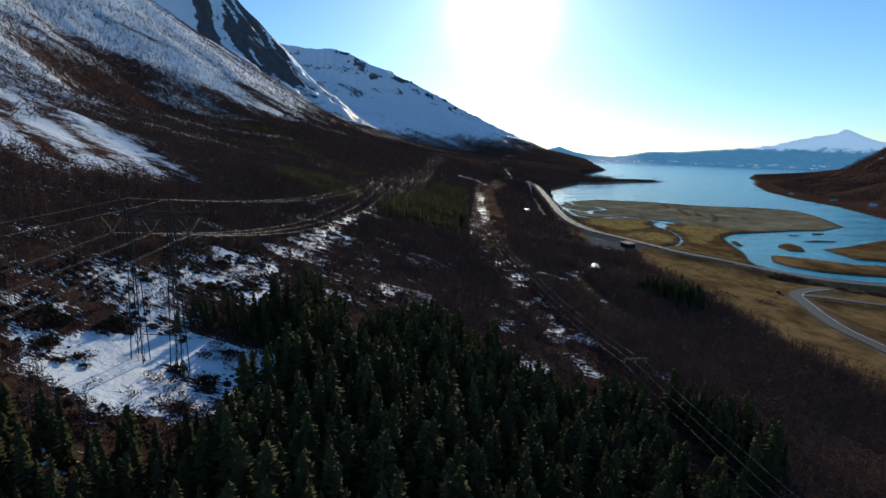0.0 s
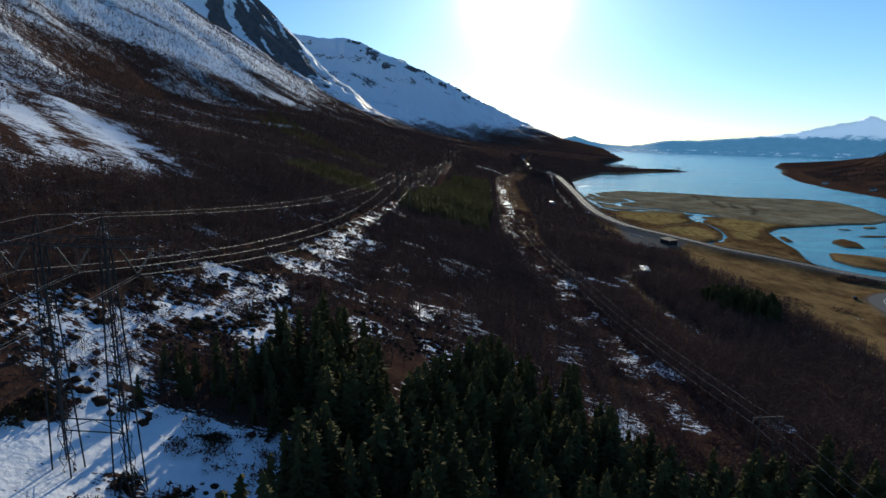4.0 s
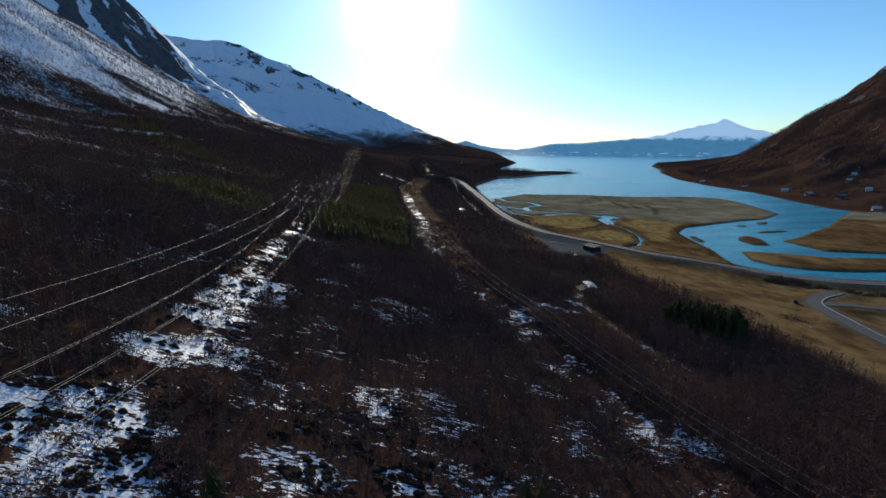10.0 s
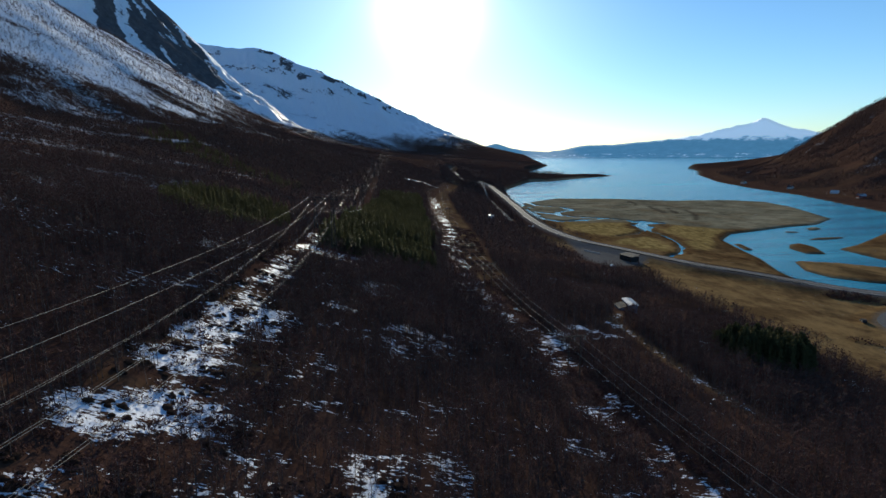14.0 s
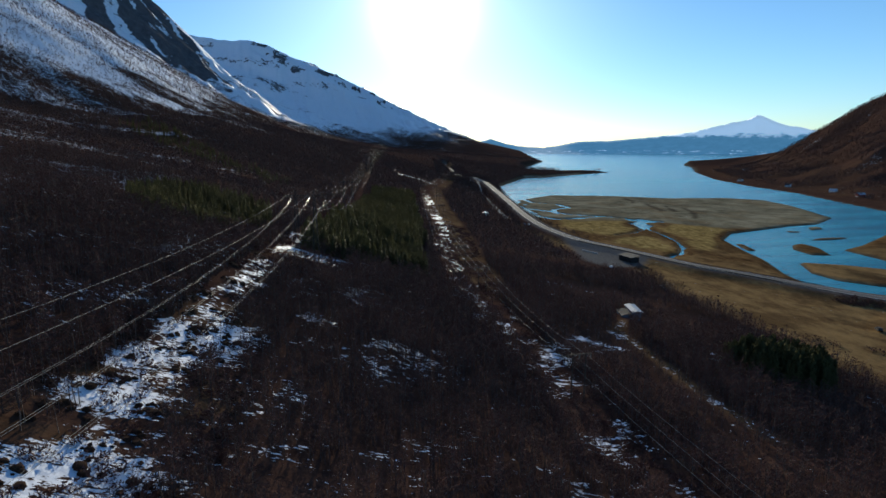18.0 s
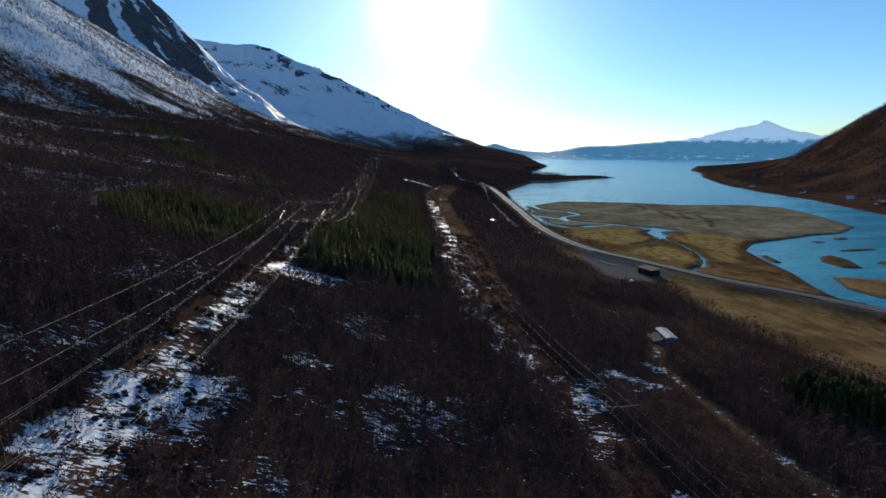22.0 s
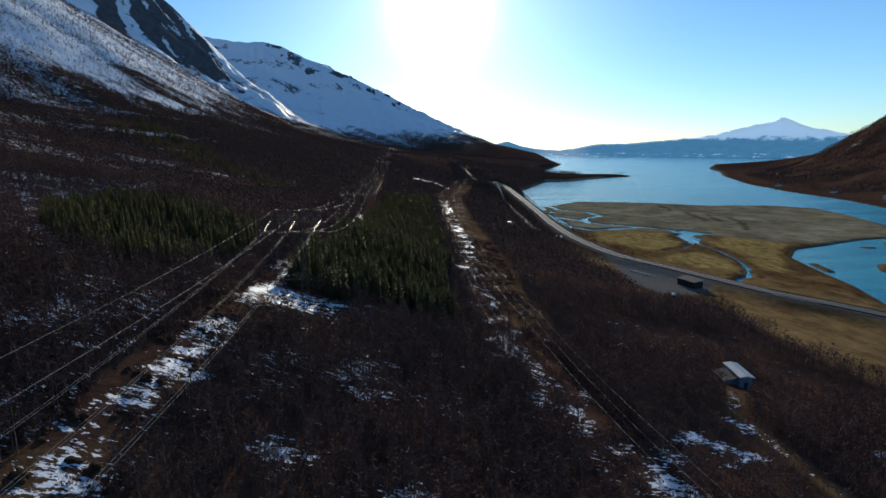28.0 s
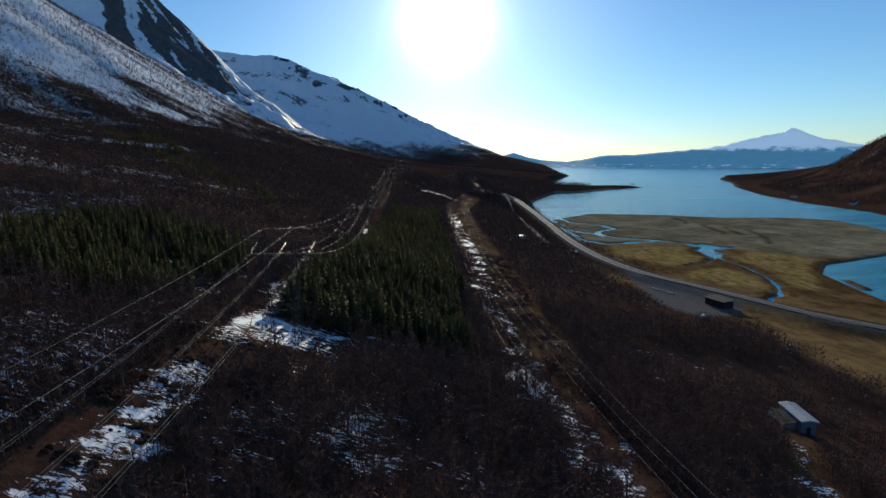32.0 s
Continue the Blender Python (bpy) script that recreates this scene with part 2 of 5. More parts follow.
def height(x, y):
    x, y = np.asarray(x, float), np.asarray(y, float)
    land, d = rough_height(x, y)
    flat = 1.3 + (fbm(x, y, 60, 3, 21) - 0.5) * 0.9
    bed = -1.6
    shore = smooth(-6, 7, inside(x, y, DELTA)) * 1.0
    for poly in (SPIT, ISLET, EAST_FLAT, *BARS):
        shore = np.maximum(shore, smooth(-5, 5 if poly in BARS else 6, inside(x, y, poly)))
    tide = smooth(560, 900, y) * 0.55
    low = bed + (flat - tide - bed) * shore
    creek = np.min([line_distance(x, y, line)[0] / wide for line, wide in STREAMS], axis=0)
    ragged = fbm(x, y, 14, 3, 33) * 1.3 + 0.4
    low = low - (low + 0.45) * (1 - smooth(0.75, 1.5, creek * ragged)) * shore
    low = low - (low + 0.35) * smooth(-2, 3, inside(x, y, POND) - 2 + (fbm(x, y, 9, 4, 40) - 0.5) * 27) * shore
    pans = smooth(0.55, 0.63, fbm(x, y * 0.4, 24, 4, 41)) * smooth(770, 860, y) * smooth(300, 250, x)
    low = low - (low + 0.2) * pans * shore
    left = smooth(-4, 10, d)
    z = np.where(d > 14, np.maximum(land, low), low * (1 - left) + np.maximum(land, low) * left)
    # headland with its wood, and the valley's other side
    cap = inside(x, y, HEADLAND)
    z = np.maximum(z, np.where(cap > -8, -1 + 9 * smooth(-8, 40, cap) + 10 * smooth(40, 140, cap), -9))
    r, along, side = line_distance(x, y, RIGHT_FOOT)
    rise = np.interp(r, (0, 25, 90, 180, 300, 512, 900, 2200), (0.5, 2.2, 9, 34, 98, 226, 420, 800))
    rise = rise * (0.8 + 0.4 * fbm(x, y, 260, 4, 51)) + (fbm(x, y, 45, 3, 52) - 0.5) * 8 * smooth(10, 120, r) + (fbm(x, y, 75, 3, 53) - 0.5) * 34 * smooth(60, 220, r)
    rise = np.where(y > 1649, np.minimum(rise, 140 - 0.25 * (y - 1649)), rise) * (1 - 0.6 * smooth(1480, 1700, y) * smooth(620, 150, r)) * 1.05
    z = np.where(side < 0, np.maximum(z, rise), z)
    # road beds
    for road, wide in ((MAIN_ROAD, 5.5), (SIDE_ROAD, 4.5), (EAST_ROAD, 3.8)):
        r, along, side = line_distance(x, y, road)
        bed_z = np.interp(y, ROAD_RISE_Y, ROAD_RISE_Z) if road is MAIN_ROAD else 2.3
        k = smooth(wide + 9 + (26 * smooth(980, 1090, y) * smooth(1300, 1200, y) if road is MAIN_ROAD else 0), wide + 1, r)
        z = z * (1 - k) + bed_z * k
    return z
# terrain end

# ---- materials ----
def material(name, rough=0.8, metal=0.0, spec=0.3):
    m = bpy.data.materials.new(name)
    m.use_nodes = True
    p = m.node_tree.nodes["Principled BSDF"]
    p.inputs["Roughness"].default_value = rough
    p.inputs["Metallic"].default_value = metal
    p.inputs["Specular IOR Level"].default_value = spec
    return m, m.node_tree.nodes, m.node_tree.links, p


def noise_node(nodes, links, scale, detail=5.0, coord=None, rough=0.6, stretch=None):
    n = nodes.new("ShaderNodeTexNoise")
    n.inputs["Scale"].default_value, n.inputs["Detail"].default_value, n.inputs["Roughness"].default_value = scale, detail, rough
    if coord is None:
        coord = nodes.new("ShaderNodeTexCoord").outputs["Object"]
    if stretch:
        mp = nodes.new("ShaderNodeMapping")
        mp.inputs["Scale"].default_value = stretch
        links.new(coord, mp.inputs["Vector"])
        coord = mp.outputs["Vector"]
    links.new(coord, n.inputs["Vector"])
    return n.outputs["Fac"]


def ramp(nodes, links, fac, stops):
    r = nodes.new("ShaderNodeValToRGB")
    e = r.color_ramp.elements
    while len(e) < len(stops):
        e.new(0.5)
    for el, (pos, col) in zip(e, stops):
        el.position, el.color = pos, (*col, 1)
    links.new(fac, r.inputs["Fac"])
    return r.outputs["Color"]


def math_node(nodes, links, op, a, b, clamp=False):
    n = nodes.new("ShaderNodeMath")
    n.operation, n.use_clamp = op, clamp
    for i, v in enumerate((a, b)):
        if isinstance(v, (int, float)):
            n.inputs[i].default_value = v
        else:
            links.new(v, n.inputs[i])
    return n.outputs[0]


def mix(nodes, links, fac, a, b):
    n = nodes.new("ShaderNodeMix")
    n.data_type = "RGBA"
    for sock, v in ((n.inputs["Factor"], fac), (n.inputs["A"], a), (n.inputs["B"], b)):
        if isinstance(v, tuple):
            sock.default_value = (*v, 1)
        elif isinstance(v, (int, float)):
            sock.default_value = v
        else:
            links.new(v, sock)
    return n.outputs["Result"]


def bump(nodes, links, p, fac, strength, distance):
    b = nodes.new("ShaderNodeBump")
    b.inputs["Strength"].default_value, b.inputs["Distance"].default_value = strength, distance
    links.new(fac, b.inputs["Height"])
    links.new(b.outputs["Normal"], p.inputs["Normal"])


def simple(name, stops, scale=3.0, rough=0.8, metal=0.0, spec=0.3, bumpy=0.0, depth=0.02, stretch=None):
    """A grained surface whose colour runs over the stops."""
    m, nodes, links, p = material(name, rough, metal, spec)
    fac = noise_node(nodes, links, scale, 6, nodes.new("ShaderNodeNewGeometry").outputs["Position"], stretch=stretch)
    links.new(ramp(nodes, links, fac, stops), p.inputs["Base Color"])
    if bumpy:
        bump(nodes, links, p, fac, bumpy, depth)
    return m


def ground_material():
    m, nodes, links, p = material("ground", 0.95, 0.0, 0.0)
    pos = nodes.new("ShaderNodeNewGeometry").outputs["Position"]

    def attr(name):
        a = nodes.new("ShaderNodeAttribute")
        a.attribute_name = name
        return a.outputs["Fac"]

    mid, fine = (noise_node(nodes, links, s, 6, pos) for s in (0.16, 1.1))
    heath = ramp(nodes, links, mid, [(0.3, (0.046, 0.026, 0.02)), (0.5, (0.075, 0.041, 0.03)), (0.72, (0.122, 0.069, 0.045))])
    scrub = ramp(nodes, links, fine, [(0.3, (0.03, 0.018, 0.014)), (0.7, (0.082, 0.046, 0.03))])
    heath = mix(nodes, links, 0.4, heath, scrub)
    field = ramp(nodes, links, noise_node(nodes, links, 0.08, 10, pos, 0.78, (1.3, 0.5, 1)), [(0.36, (0.06, 0.036, 0.019)), (0.45, (0.16, 0.089, 0.038)), (0.54, (0.27, 0.158, 0.062)), (0.62, (0.11, 0.062, 0.028))])
    turf = ramp(nodes, links, noise_node(nodes, links, 0.03, 9, pos, 0.72, (1.3, 0.7, 1)), [(0.38, (0.05, 0.033, 0.018)), (0.45, (0.11, 0.07, 0.034)), (0.51, (0.26, 0.17, 0.072)), (0.58, (0.38, 0.245, 0.102))])
    field = mix(nodes, links, 0.55, field, turf)
    field = mix(nodes, links, math_node(nodes, links, "MULTIPLY", fine, 0.25), field, (0.1, 0.062, 0.025))
    mud = ramp(nodes, links, noise_node(nodes, links, 0.075, 10, pos, 0.78, (1.3, 0.5, 1)), [(0.36, (0.095, 0.08, 0.054)), (0.45, (0.24, 0.195, 0.125)), (0.53, (0.35, 0.285, 0.18)), (0.59, (0.23, 0.175, 0.105)), (0.66, (0.42, 0.3, 0.155))])
    rock = ramp(nodes, links, noise_node(nodes, links, 0.06, 9, pos, 0.7, (1, 1, 0.35)), [(0.3, (0.07, 0.068, 0.072)), (0.6, (0.13, 0.122, 0.122)), (0.8, (0.22, 0.205, 0.195))])
    snow = ramp(nodes, links, mid, [(0.25, (0.72, 0.75, 0.8)), (0.6, (0.86, 0.88, 0.91))])
    silt = ramp(nodes, links, noise_node(nodes, links, 0.024, 9, pos, 0.72), [(0.4, (0.068, 0.066, 0.042)), (0.47, (0.14, 0.135, 0.086)), (0.53, (0.225, 0.21, 0.132)), (0.6, (0.33, 0.3, 0.195))])
    mud = mix(nodes, links, 0.6, mud, silt)
    tract = noise_node(nodes, links, 0.022, 8, pos, 0.72, (1.2, 0.7, 1))
    rust = math_node(nodes, links, "MULTIPLY", math_node(nodes, links, "SUBTRACT", tract, 0.5), 5.0, True)
    mud = mix(nodes, links, math_node(nodes, links, "MULTIPLY", rust, 0.5), mud, ramp(nodes, links, fine, [(0.3, (0.16, 0.085, 0.035)), (0.7, (0.3, 0.165, 0.06))]))
    mud = mix(nodes, links, math_node(nodes, links, "MULTIPLY", attr("wet"), 0.8), mud, (0.055, 0.042, 0.03))
    sedge = math_node(nodes, links, "MULTIPLY", math_node(nodes, links, "SUBTRACT", 0.49, tract), 8.0, True)
    field = mix(nodes, links, math_node(nodes, links, "MULTIPLY", sedge, 0.8), field, ramp(nodes, links, fine, [(0.3, (0.045, 0.03, 0.016)), (0.7, (0.1, 0.066, 0.032))]))
    meadow = noise_node(nodes, links, 0.2, 8, pos, 0.7, (1.2, 0.6, 1))
    field = mix(nodes, links, math_node(nodes, links, "MULTIPLY", attr("gold"), 0.85), field, ramp(nodes, links, meadow, [(0.36, (0.14, 0.092, 0.03)), (0.48, (0.28, 0.192, 0.065)), (0.6, (0.42, 0.297, 0.106))]))
    field = mix(nodes, links, math_node(nodes, links, "MULTIPLY", attr("sedge"), 0.85), field, ramp(nodes, links, meadow, [(0.38, (0.05, 0.028, 0.014)), (0.5, (0.105, 0.056, 0.024)), (0.62, (0.2, 0.115, 0.045))]))
    field = mix(nodes, links, math_node(nodes, links, "MULTIPLY", attr("wet"), 0.65), field, (0.05, 0.036, 0.023))
    col = mix(nodes, links, attr("field"), heath, field)
    col = mix(nodes, links, attr("mud"), col, mud)
    col = mix(nodes, links, attr("gravel"), col, ramp(nodes, links, fine, [(0.3, (0.09, 0.082, 0.073)), (0.7, (0.19, 0.176, 0.158))]))
    crack = noise_node(nodes, links, 0.055, 8, pos, 0.72, (1, 1, 0.6))
    bare = math_node(nodes, links, "MULTIPLY", math_node(nodes, links, "SUBTRACT", math_node(nodes, links, "ADD", attr("rock"), math_node(nodes, links, "MULTIPLY", math_node(nodes, links, "SUBTRACT", crack, 0.5), 1.5)), 0.4), 7.0, True)
    col = mix(nodes, links, bare, col, rock)
    # snow lies where its cover beats the grain of the ground
    def swing(scale, amp, detail, stretch):
        return math_node(nodes, links, "MULTIPLY", math_node(nodes, links, "SUBTRACT", noise_node(nodes, links, scale, detail, pos, 0.65, stretch), 0.5), amp)

    grain = math_node(nodes, links, "ADD", swing(0.5, 1.4, 4, (0.6, 1.5, 1)), math_node(nodes, links, "ADD", math_node(nodes, links, "ADD", swing(0.03, 0.5, 6, (1, 1, 2)), swing(1.5, 1.4, 3, (0.6, 1.5, 1))), swing(0.12, 0.85, 5, None)))
    cover = math_node(nodes, links, "MULTIPLY", math_node(nodes, links, "SUBTRACT", math_node(nodes, links, "ADD", attr("snow"), grain), 0.51), 13.0, True)
    cover = math_node(nodes, links, "MULTIPLY", cover, math_node(nodes, links, "SUBTRACT", 1.0, bare))
    col = mix(nodes, links, cover, col, snow)
    links.new(col, p.inputs["Base Color"])
    links.new(math_node(nodes, links, "SUBTRACT", 0.95, math_node(nodes, links, "MULTIPLY", cover, 0.35)), p.inputs["Roughness"])
    links.new(math_node(nodes, links, "MULTIPLY", cover, 0.25), p.inputs["Specular IOR Level"])
    rel = math_node(nodes, links, "ADD", math_node(nodes, links, "MULTIPLY", fine, 0.35), mid)
    bump(nodes, links, p, rel, 0.5, 0.9)
    return m


def water_material():
    m, nodes, links, p = material("water", 0.08, 0.0, 0.5)
    pos = nodes.new("ShaderNodeNewGeometry").outputs["Position"]
    p.inputs["IOR"].default_value = 1.33
    wide = noise_node(nodes, links, 0.007, 9, pos, 0.66, (0.45, 2.2, 1))
    links.new(ramp(nodes, links, wide, [(0.36, (0.02, 0.2, 0.28)), (0.5, (0.04, 0.32, 0.41)), (0.66, (0.1, 0.48, 0.53))]), p.inputs["Base Color"])
    rough = nodes.new("ShaderNodeMapRange")
    rough.inputs["To Min"].default_value, rough.inputs["To Max"].default_value = 0.07, 0.3
    links.new(wide, rough.inputs["Value"])
    links.new(rough.outputs[0], p.inputs["Roughness"])
    bump(nodes, links, p, noise_node(nodes, links, 0.45, 3, pos, 0.6, (0.6, 1.3, 1)), 0.9, 0.8)
    return m


GROUND, WATER = ground_material(), water_material()
ASPHALT = simple("asphalt", [(0.3, (0.075, 0.071, 0.066)), (0.7, (0.13, 0.124, 0.115))], 1.5, 0.85, 0, 0.15, 0.2, 0.01)
GRAVEL = simple("gravel", [(0.3, (0.2, 0.18, 0.15)), (0.7, (0.36, 0.33, 0.28))], 2.0, 0.95, 0, 0.1, 0.3, 0.03)
LINE_PAINT = simple("road_paint", [(0.3, (0.45, 0.44, 0.42)), (0.6, (0.75, 0.74, 0.7))], 2.0, 0.6)
STEEL = simple("weathered_steel", [(0.3, (0.022, 0.023, 0.025)), (0.7, (0.05, 0.052, 0.055))], 4.0, 0.75, 0.0, 0.1)
WIRE = simple("aluminium_wire", [(0.3, (0.2, 0.195, 0.18)), (0.7, (0.32, 0.31, 0.285))], 6.0, 0.55, 0.25)
GLASS_DISC = simple("insulator_glass", [(0.3, (0.022, 0.026, 0.025)), (0.7, (0.045, 0.052, 0.05))], 9.0, 0.4, 0.0, 0.35)
POLE_WOOD = simple("pole_wood", [(0.3, (0.06, 0.045, 0.033)), (0.7, (0.13, 0.098, 0.07))], 3.0, 0.85, stretch=(4, 4, 0.4))
BARK = simple("birch_bark", [(0.35, (0.055, 0.042, 0.036)), (0.65, (0.16, 0.13, 0.115))], 5.0, 0.85, 0.0, 0.03)
TWIG = simple("birch_twigs", [(0.3, (0.094, 0.046, 0.035)), (0.7, (0.168, 0.083, 0.062))], 0.08, 0.85, 0.0, 0.03)
HEATHER = simple("heather", [(0.3, (0.0242, 0.0147, 0.011)), (0.55, (0.055, 0.0313, 0.0202)), (0.75, (0.099, 0.057, 0.0313))], 1.1, 0.9, 0.0, 0.02)
SPRUCE_BARK = simple("spruce_bark", [(0.3, (0.02, 0.015, 0.012)), (0.7, (0.05, 0.036, 0.028))], 5.0, 0.9, 0.0, 0.02)


def needle_material():
    """Green needles that let some of the light behind them through."""
    m, nodes, links, p = material("spruce_needles", 0.75, 0.0, 0.03)
    fac = noise_node(nodes, links, 0.25, 6, nodes.new("ShaderNodeNewGeometry").outputs["Position"])
    links.new(ramp(nodes, links, fac, [(0.3, (0.068, 0.066, 0.028)), (0.55, (0.108, 0.1, 0.042)), (0.8, (0.145, 0.128, 0.052))]), p.inputs["Base Color"])
    thin = nodes.new("ShaderNodeBsdfTranslucent")
    links.new(ramp(nodes, links, fac, [(0.3, (0.08, 0.074, 0.028)), (0.7, (0.13, 0.118, 0.042))]), thin.inputs["Color"])
    blend = nodes.new("ShaderNodeMixShader")
    blend.inputs[0].default_value = 0.42
    links.new(p.outputs[0], blend.inputs[1])
    links.new(thin.outputs[0], blend.inputs[2])
    links.new(blend.outputs[0], nodes["Material Output"].inputs["Surface"])
    return m


NEEDLE = needle_material()


# ---- mesh helpers ----
def link_mesh(name, verts, faces, mat, parent=None, smooth_faces=False):
    me = bpy.data.meshes.new(name)
    me.from_pydata([tuple(v) for v in verts], [], [tuple(int(i) for i in f) for f in faces])
    if mat is not None:
        me.materials.append(mat)
    if smooth_faces:
        me.shade_smooth()
    ob = new(name, me)
    if parent is not None:
        ob.parent = parent
    return ob


def part(name, shape, mat, parent, label=""):
    ob = link_mesh(name, shape.v, shape.f, mat, parent)
    return tagged(ob, label) if label else ob


class Shape:
    """Collects solid pieces for one mesh."""

    def __init__(self):
        self.v, self.f = [], []

    def add(self, verts, faces):
        n = len(self.v)
        self.v += [tuple(v) for v in verts]
        self.f += [tuple(i + n for i in f) for f in faces]
        return self

    def bar(self, a, b, r, r2=None, sides=4):
        a, b = Vector(a), Vector(b)
        r2 = r if r2 is None else r2
        way = (b - a).normalized()
        u = way.cross(Vector((0, 0, 1)) if abs(way.z) < 0.9 else Vector((0, 1, 0))).normalized()
        w = way.cross(u)
        ring = [(math.cos(2 * math.pi * (k + 0.5) / sides), math.sin(2 * math.pi * (k + 0.5) / sides)) for k in range(sides)]
        vs = [a + (u * c + w * s) * r for c, s in ring] + [b + (u * c + w * s) * r2 for c, s in ring]
        fs = [(k, (k + 1) % sides, sides + (k + 1) % sides, sides + k) for k in range(sides)]
        return self.add(vs, fs + [tuple(range(sides))[::-1], tuple(range(sides, 2 * sides))])

    def box(self, x0, x1, y0, y1, z0, z1):
        vs = [(x, y, z) for z in (z0, z1) for x, y in ((x0, y0), (x1, y0), (x1, y1), (x0, y1))]
        return self.add(vs, [(3, 2, 1, 0), (4, 5, 6, 7), (0, 1, 5, 4), (1, 2, 6, 5), (2, 3, 7, 6), (3, 0, 4, 7)])


def thing(name, x, y, z, turn, label, category, group=""):
    ob = new(name)
    ob.matrix_basis = pose(x, y, z, 0, 0, turn)
    ob.empty_display_size = 0.5
    return tagged(ob, label, category, group)


def ground_z(x, y):
    return float(height(np.array([x]), np.array([y]))[0])


# ---- ground ----
def steps(*spans):
    out = []
    for a, b, d in spans:
        out += list(np.arange(a, b, d))
    return np.array(out + [spans[-1][1]])


def build_ground():
    xs = steps((-2600, -1400, 60), (-1400, -900, 11), (-900, -420, 8), (-420, -270, 5), (-270, -130, 3), (-130, 330, 2.4), (330, 640, 4.5), (640, 1000, 10), (1000, 1800, 25), (1800, 4200, 120))
    ys = steps((-500, 60, 28), (60, 130, 5), (130, 560, 2.4), (560, 760, 3.6), (760, 1150, 6.5), (1150, 1800, 13), (1800, 2700, 12), (2700, 4700, 24))
    gx, gy = np.meshgrid(xs, ys)
    z = height(gx, gy)
    nx, ny = len(xs), len(ys)
    co = np.stack([gx, gy, z], -1).reshape(-1, 3)
    i = np.arange(nx * ny).reshape(ny, nx)
    quads = np.stack([i[:-1, :-1], i[:-1, 1:], i[1:, 1:], i[1:, :-1]], -1).reshape(-1, 4)
    me = bpy.data.meshes.new("ground")
    me.vertices.add(len(co))
    me.vertices.foreach_set("co", co.ravel())
    me.loops.add(quads.size)
    me.loops.foreach_set("vertex_index", quads.ravel())
    me.polygons.add(len(quads))
    me.polygons.foreach_set("loop_start", np.arange(0, quads.size, 4))
    me.update(calc_edges=True)
    me.shade_smooth()
    me.materials.append(GROUND)
    x, y, h = gx.ravel(), gy.ravel(), z.ravel()
    for name, value in land_cover(x, y, h).items():
        me.attributes.new(name, "FLOAT", "POINT").data.foreach_set("value", value.astype(np.float32))
    return tagged(new("ground", me), "brown valley floor and mountain side with snow patches", "ground", kind="structure")


CLEARING = [(-45, 172), (-40, 183), (-33, 188), (-21, 196), (-11, 192), (-9, 182), (-14, 168), (-22, 160), (-36, 164)]
SPECKLED = [(-52, 180), (-47, 204), (-43, 228), (-37, 244), (-27, 250), (-20, 240), (-17, 226), (-17, 216), (-22, 208), (-31, 204), (-34, 192), (-44, 176)]
TRACK = [(-30, 186), (-34, 192), (-37.5, 197), (-38, 202), (-37, 209), (-34, 215), (-30, 222), (-27, 236)]
STRIP_TRACK = [(61, 432), (56, 424), (54, 412), (51, 403), (48, 401)]
UPPER_TRACK = [(90, 1050), (104, 1066), (118, 1072), (136, 1050)]
SNOWFIELD = [(-17, 396), (-15, 417), (8, 414), (8, 396)]
# small snow patches in the wood: x, y, half width, half length
PATCHES_LOW = [(-4, 238, 5, 4), (21, 240, 5, 5), (-9, 252, 7, 2), (88, 236, 5, 4), (66, 286, 3, 4), (-48, 262, 5, 5), (-17, 364, 3, 3)]
PATCHES_EAST = [(52, 413, 4, 10), (66, 346, 4, 6), (66, 302, 3, 7), (136, 366, 7, 3), (94, 427, 8, 3), (163, 335, 4, 7), (62, 532, 6, 6), (98, 841, 6, 7)]
# wider snow areas under the upper line, and in the wood
AREAS_LINE = [[(-25, 315), (-20, 322), (-9, 322), (-7, 310), (-11, 303), (-17, 298), (-24, 293), (-27, 293)], [(-29, 286), (-24, 292), (-19, 286), (-20, 282), (-27, 282)], [(-31, 268), (-26, 276), (-19, 276), (-13, 274), (-10, 268), (-15, 261), (-23, 257), (-29, 262)], [(-30, 251), (-27, 256), (-23, 254), (-23, 250), (-28, 247)], [(-22, 344), (-18, 354), (-12, 351), (-15, 338), (-20, 335)], [(-20, 370), (-17, 373), (-14, 360), (-17, 357)]]
AREAS_WOOD = [[(-36, 296), (-33, 304), (-29, 296), (-31, 291)], [(-4, 298), (2, 304), (4, 297), (-3, 292)], [(5, 356), (8, 374), (14, 377), (13, 363), (17, 358)], [(-14, 336), (-10, 339), (-8, 334), (-13, 331)], [(-32, 350), (-30, 353), (-27, 348), (-30, 345)], [(40, 231), (52, 238), (58, 226), (47, 219), (39, 219)]]
AREAS_EAST = [[(61, 336), (67, 335), (68, 326), (58, 323)], [(54, 396), (62, 402), (64, 376), (58, 366), (48, 370)], [(73, 359), (83, 365), (93, 356), (86, 351)], [(56, 362), (63, 358), (89, 357), (85, 352), (58, 353)], [(92, 370), (94, 379), (99, 369), (96, 365)], [(66, 279), (75, 241), (73, 238), (66, 264)]]
AREAS_NOTCH = [[(4, 242), (11, 250), (19, 247), (25, 241), (23, 233), (12, 230), (8, 222), (5, 233)], [(-7, 265), (5, 267), (15, 277), (24, 268), (25, 258), (15, 251), (6, 257)], [(-8, 237), (-1, 242), (-2, 233), (-6, 230)], [(43, 264), (51, 268), (46, 253), (36, 250)], [(73, 272), (79, 259), (67, 251), (65, 262)]]
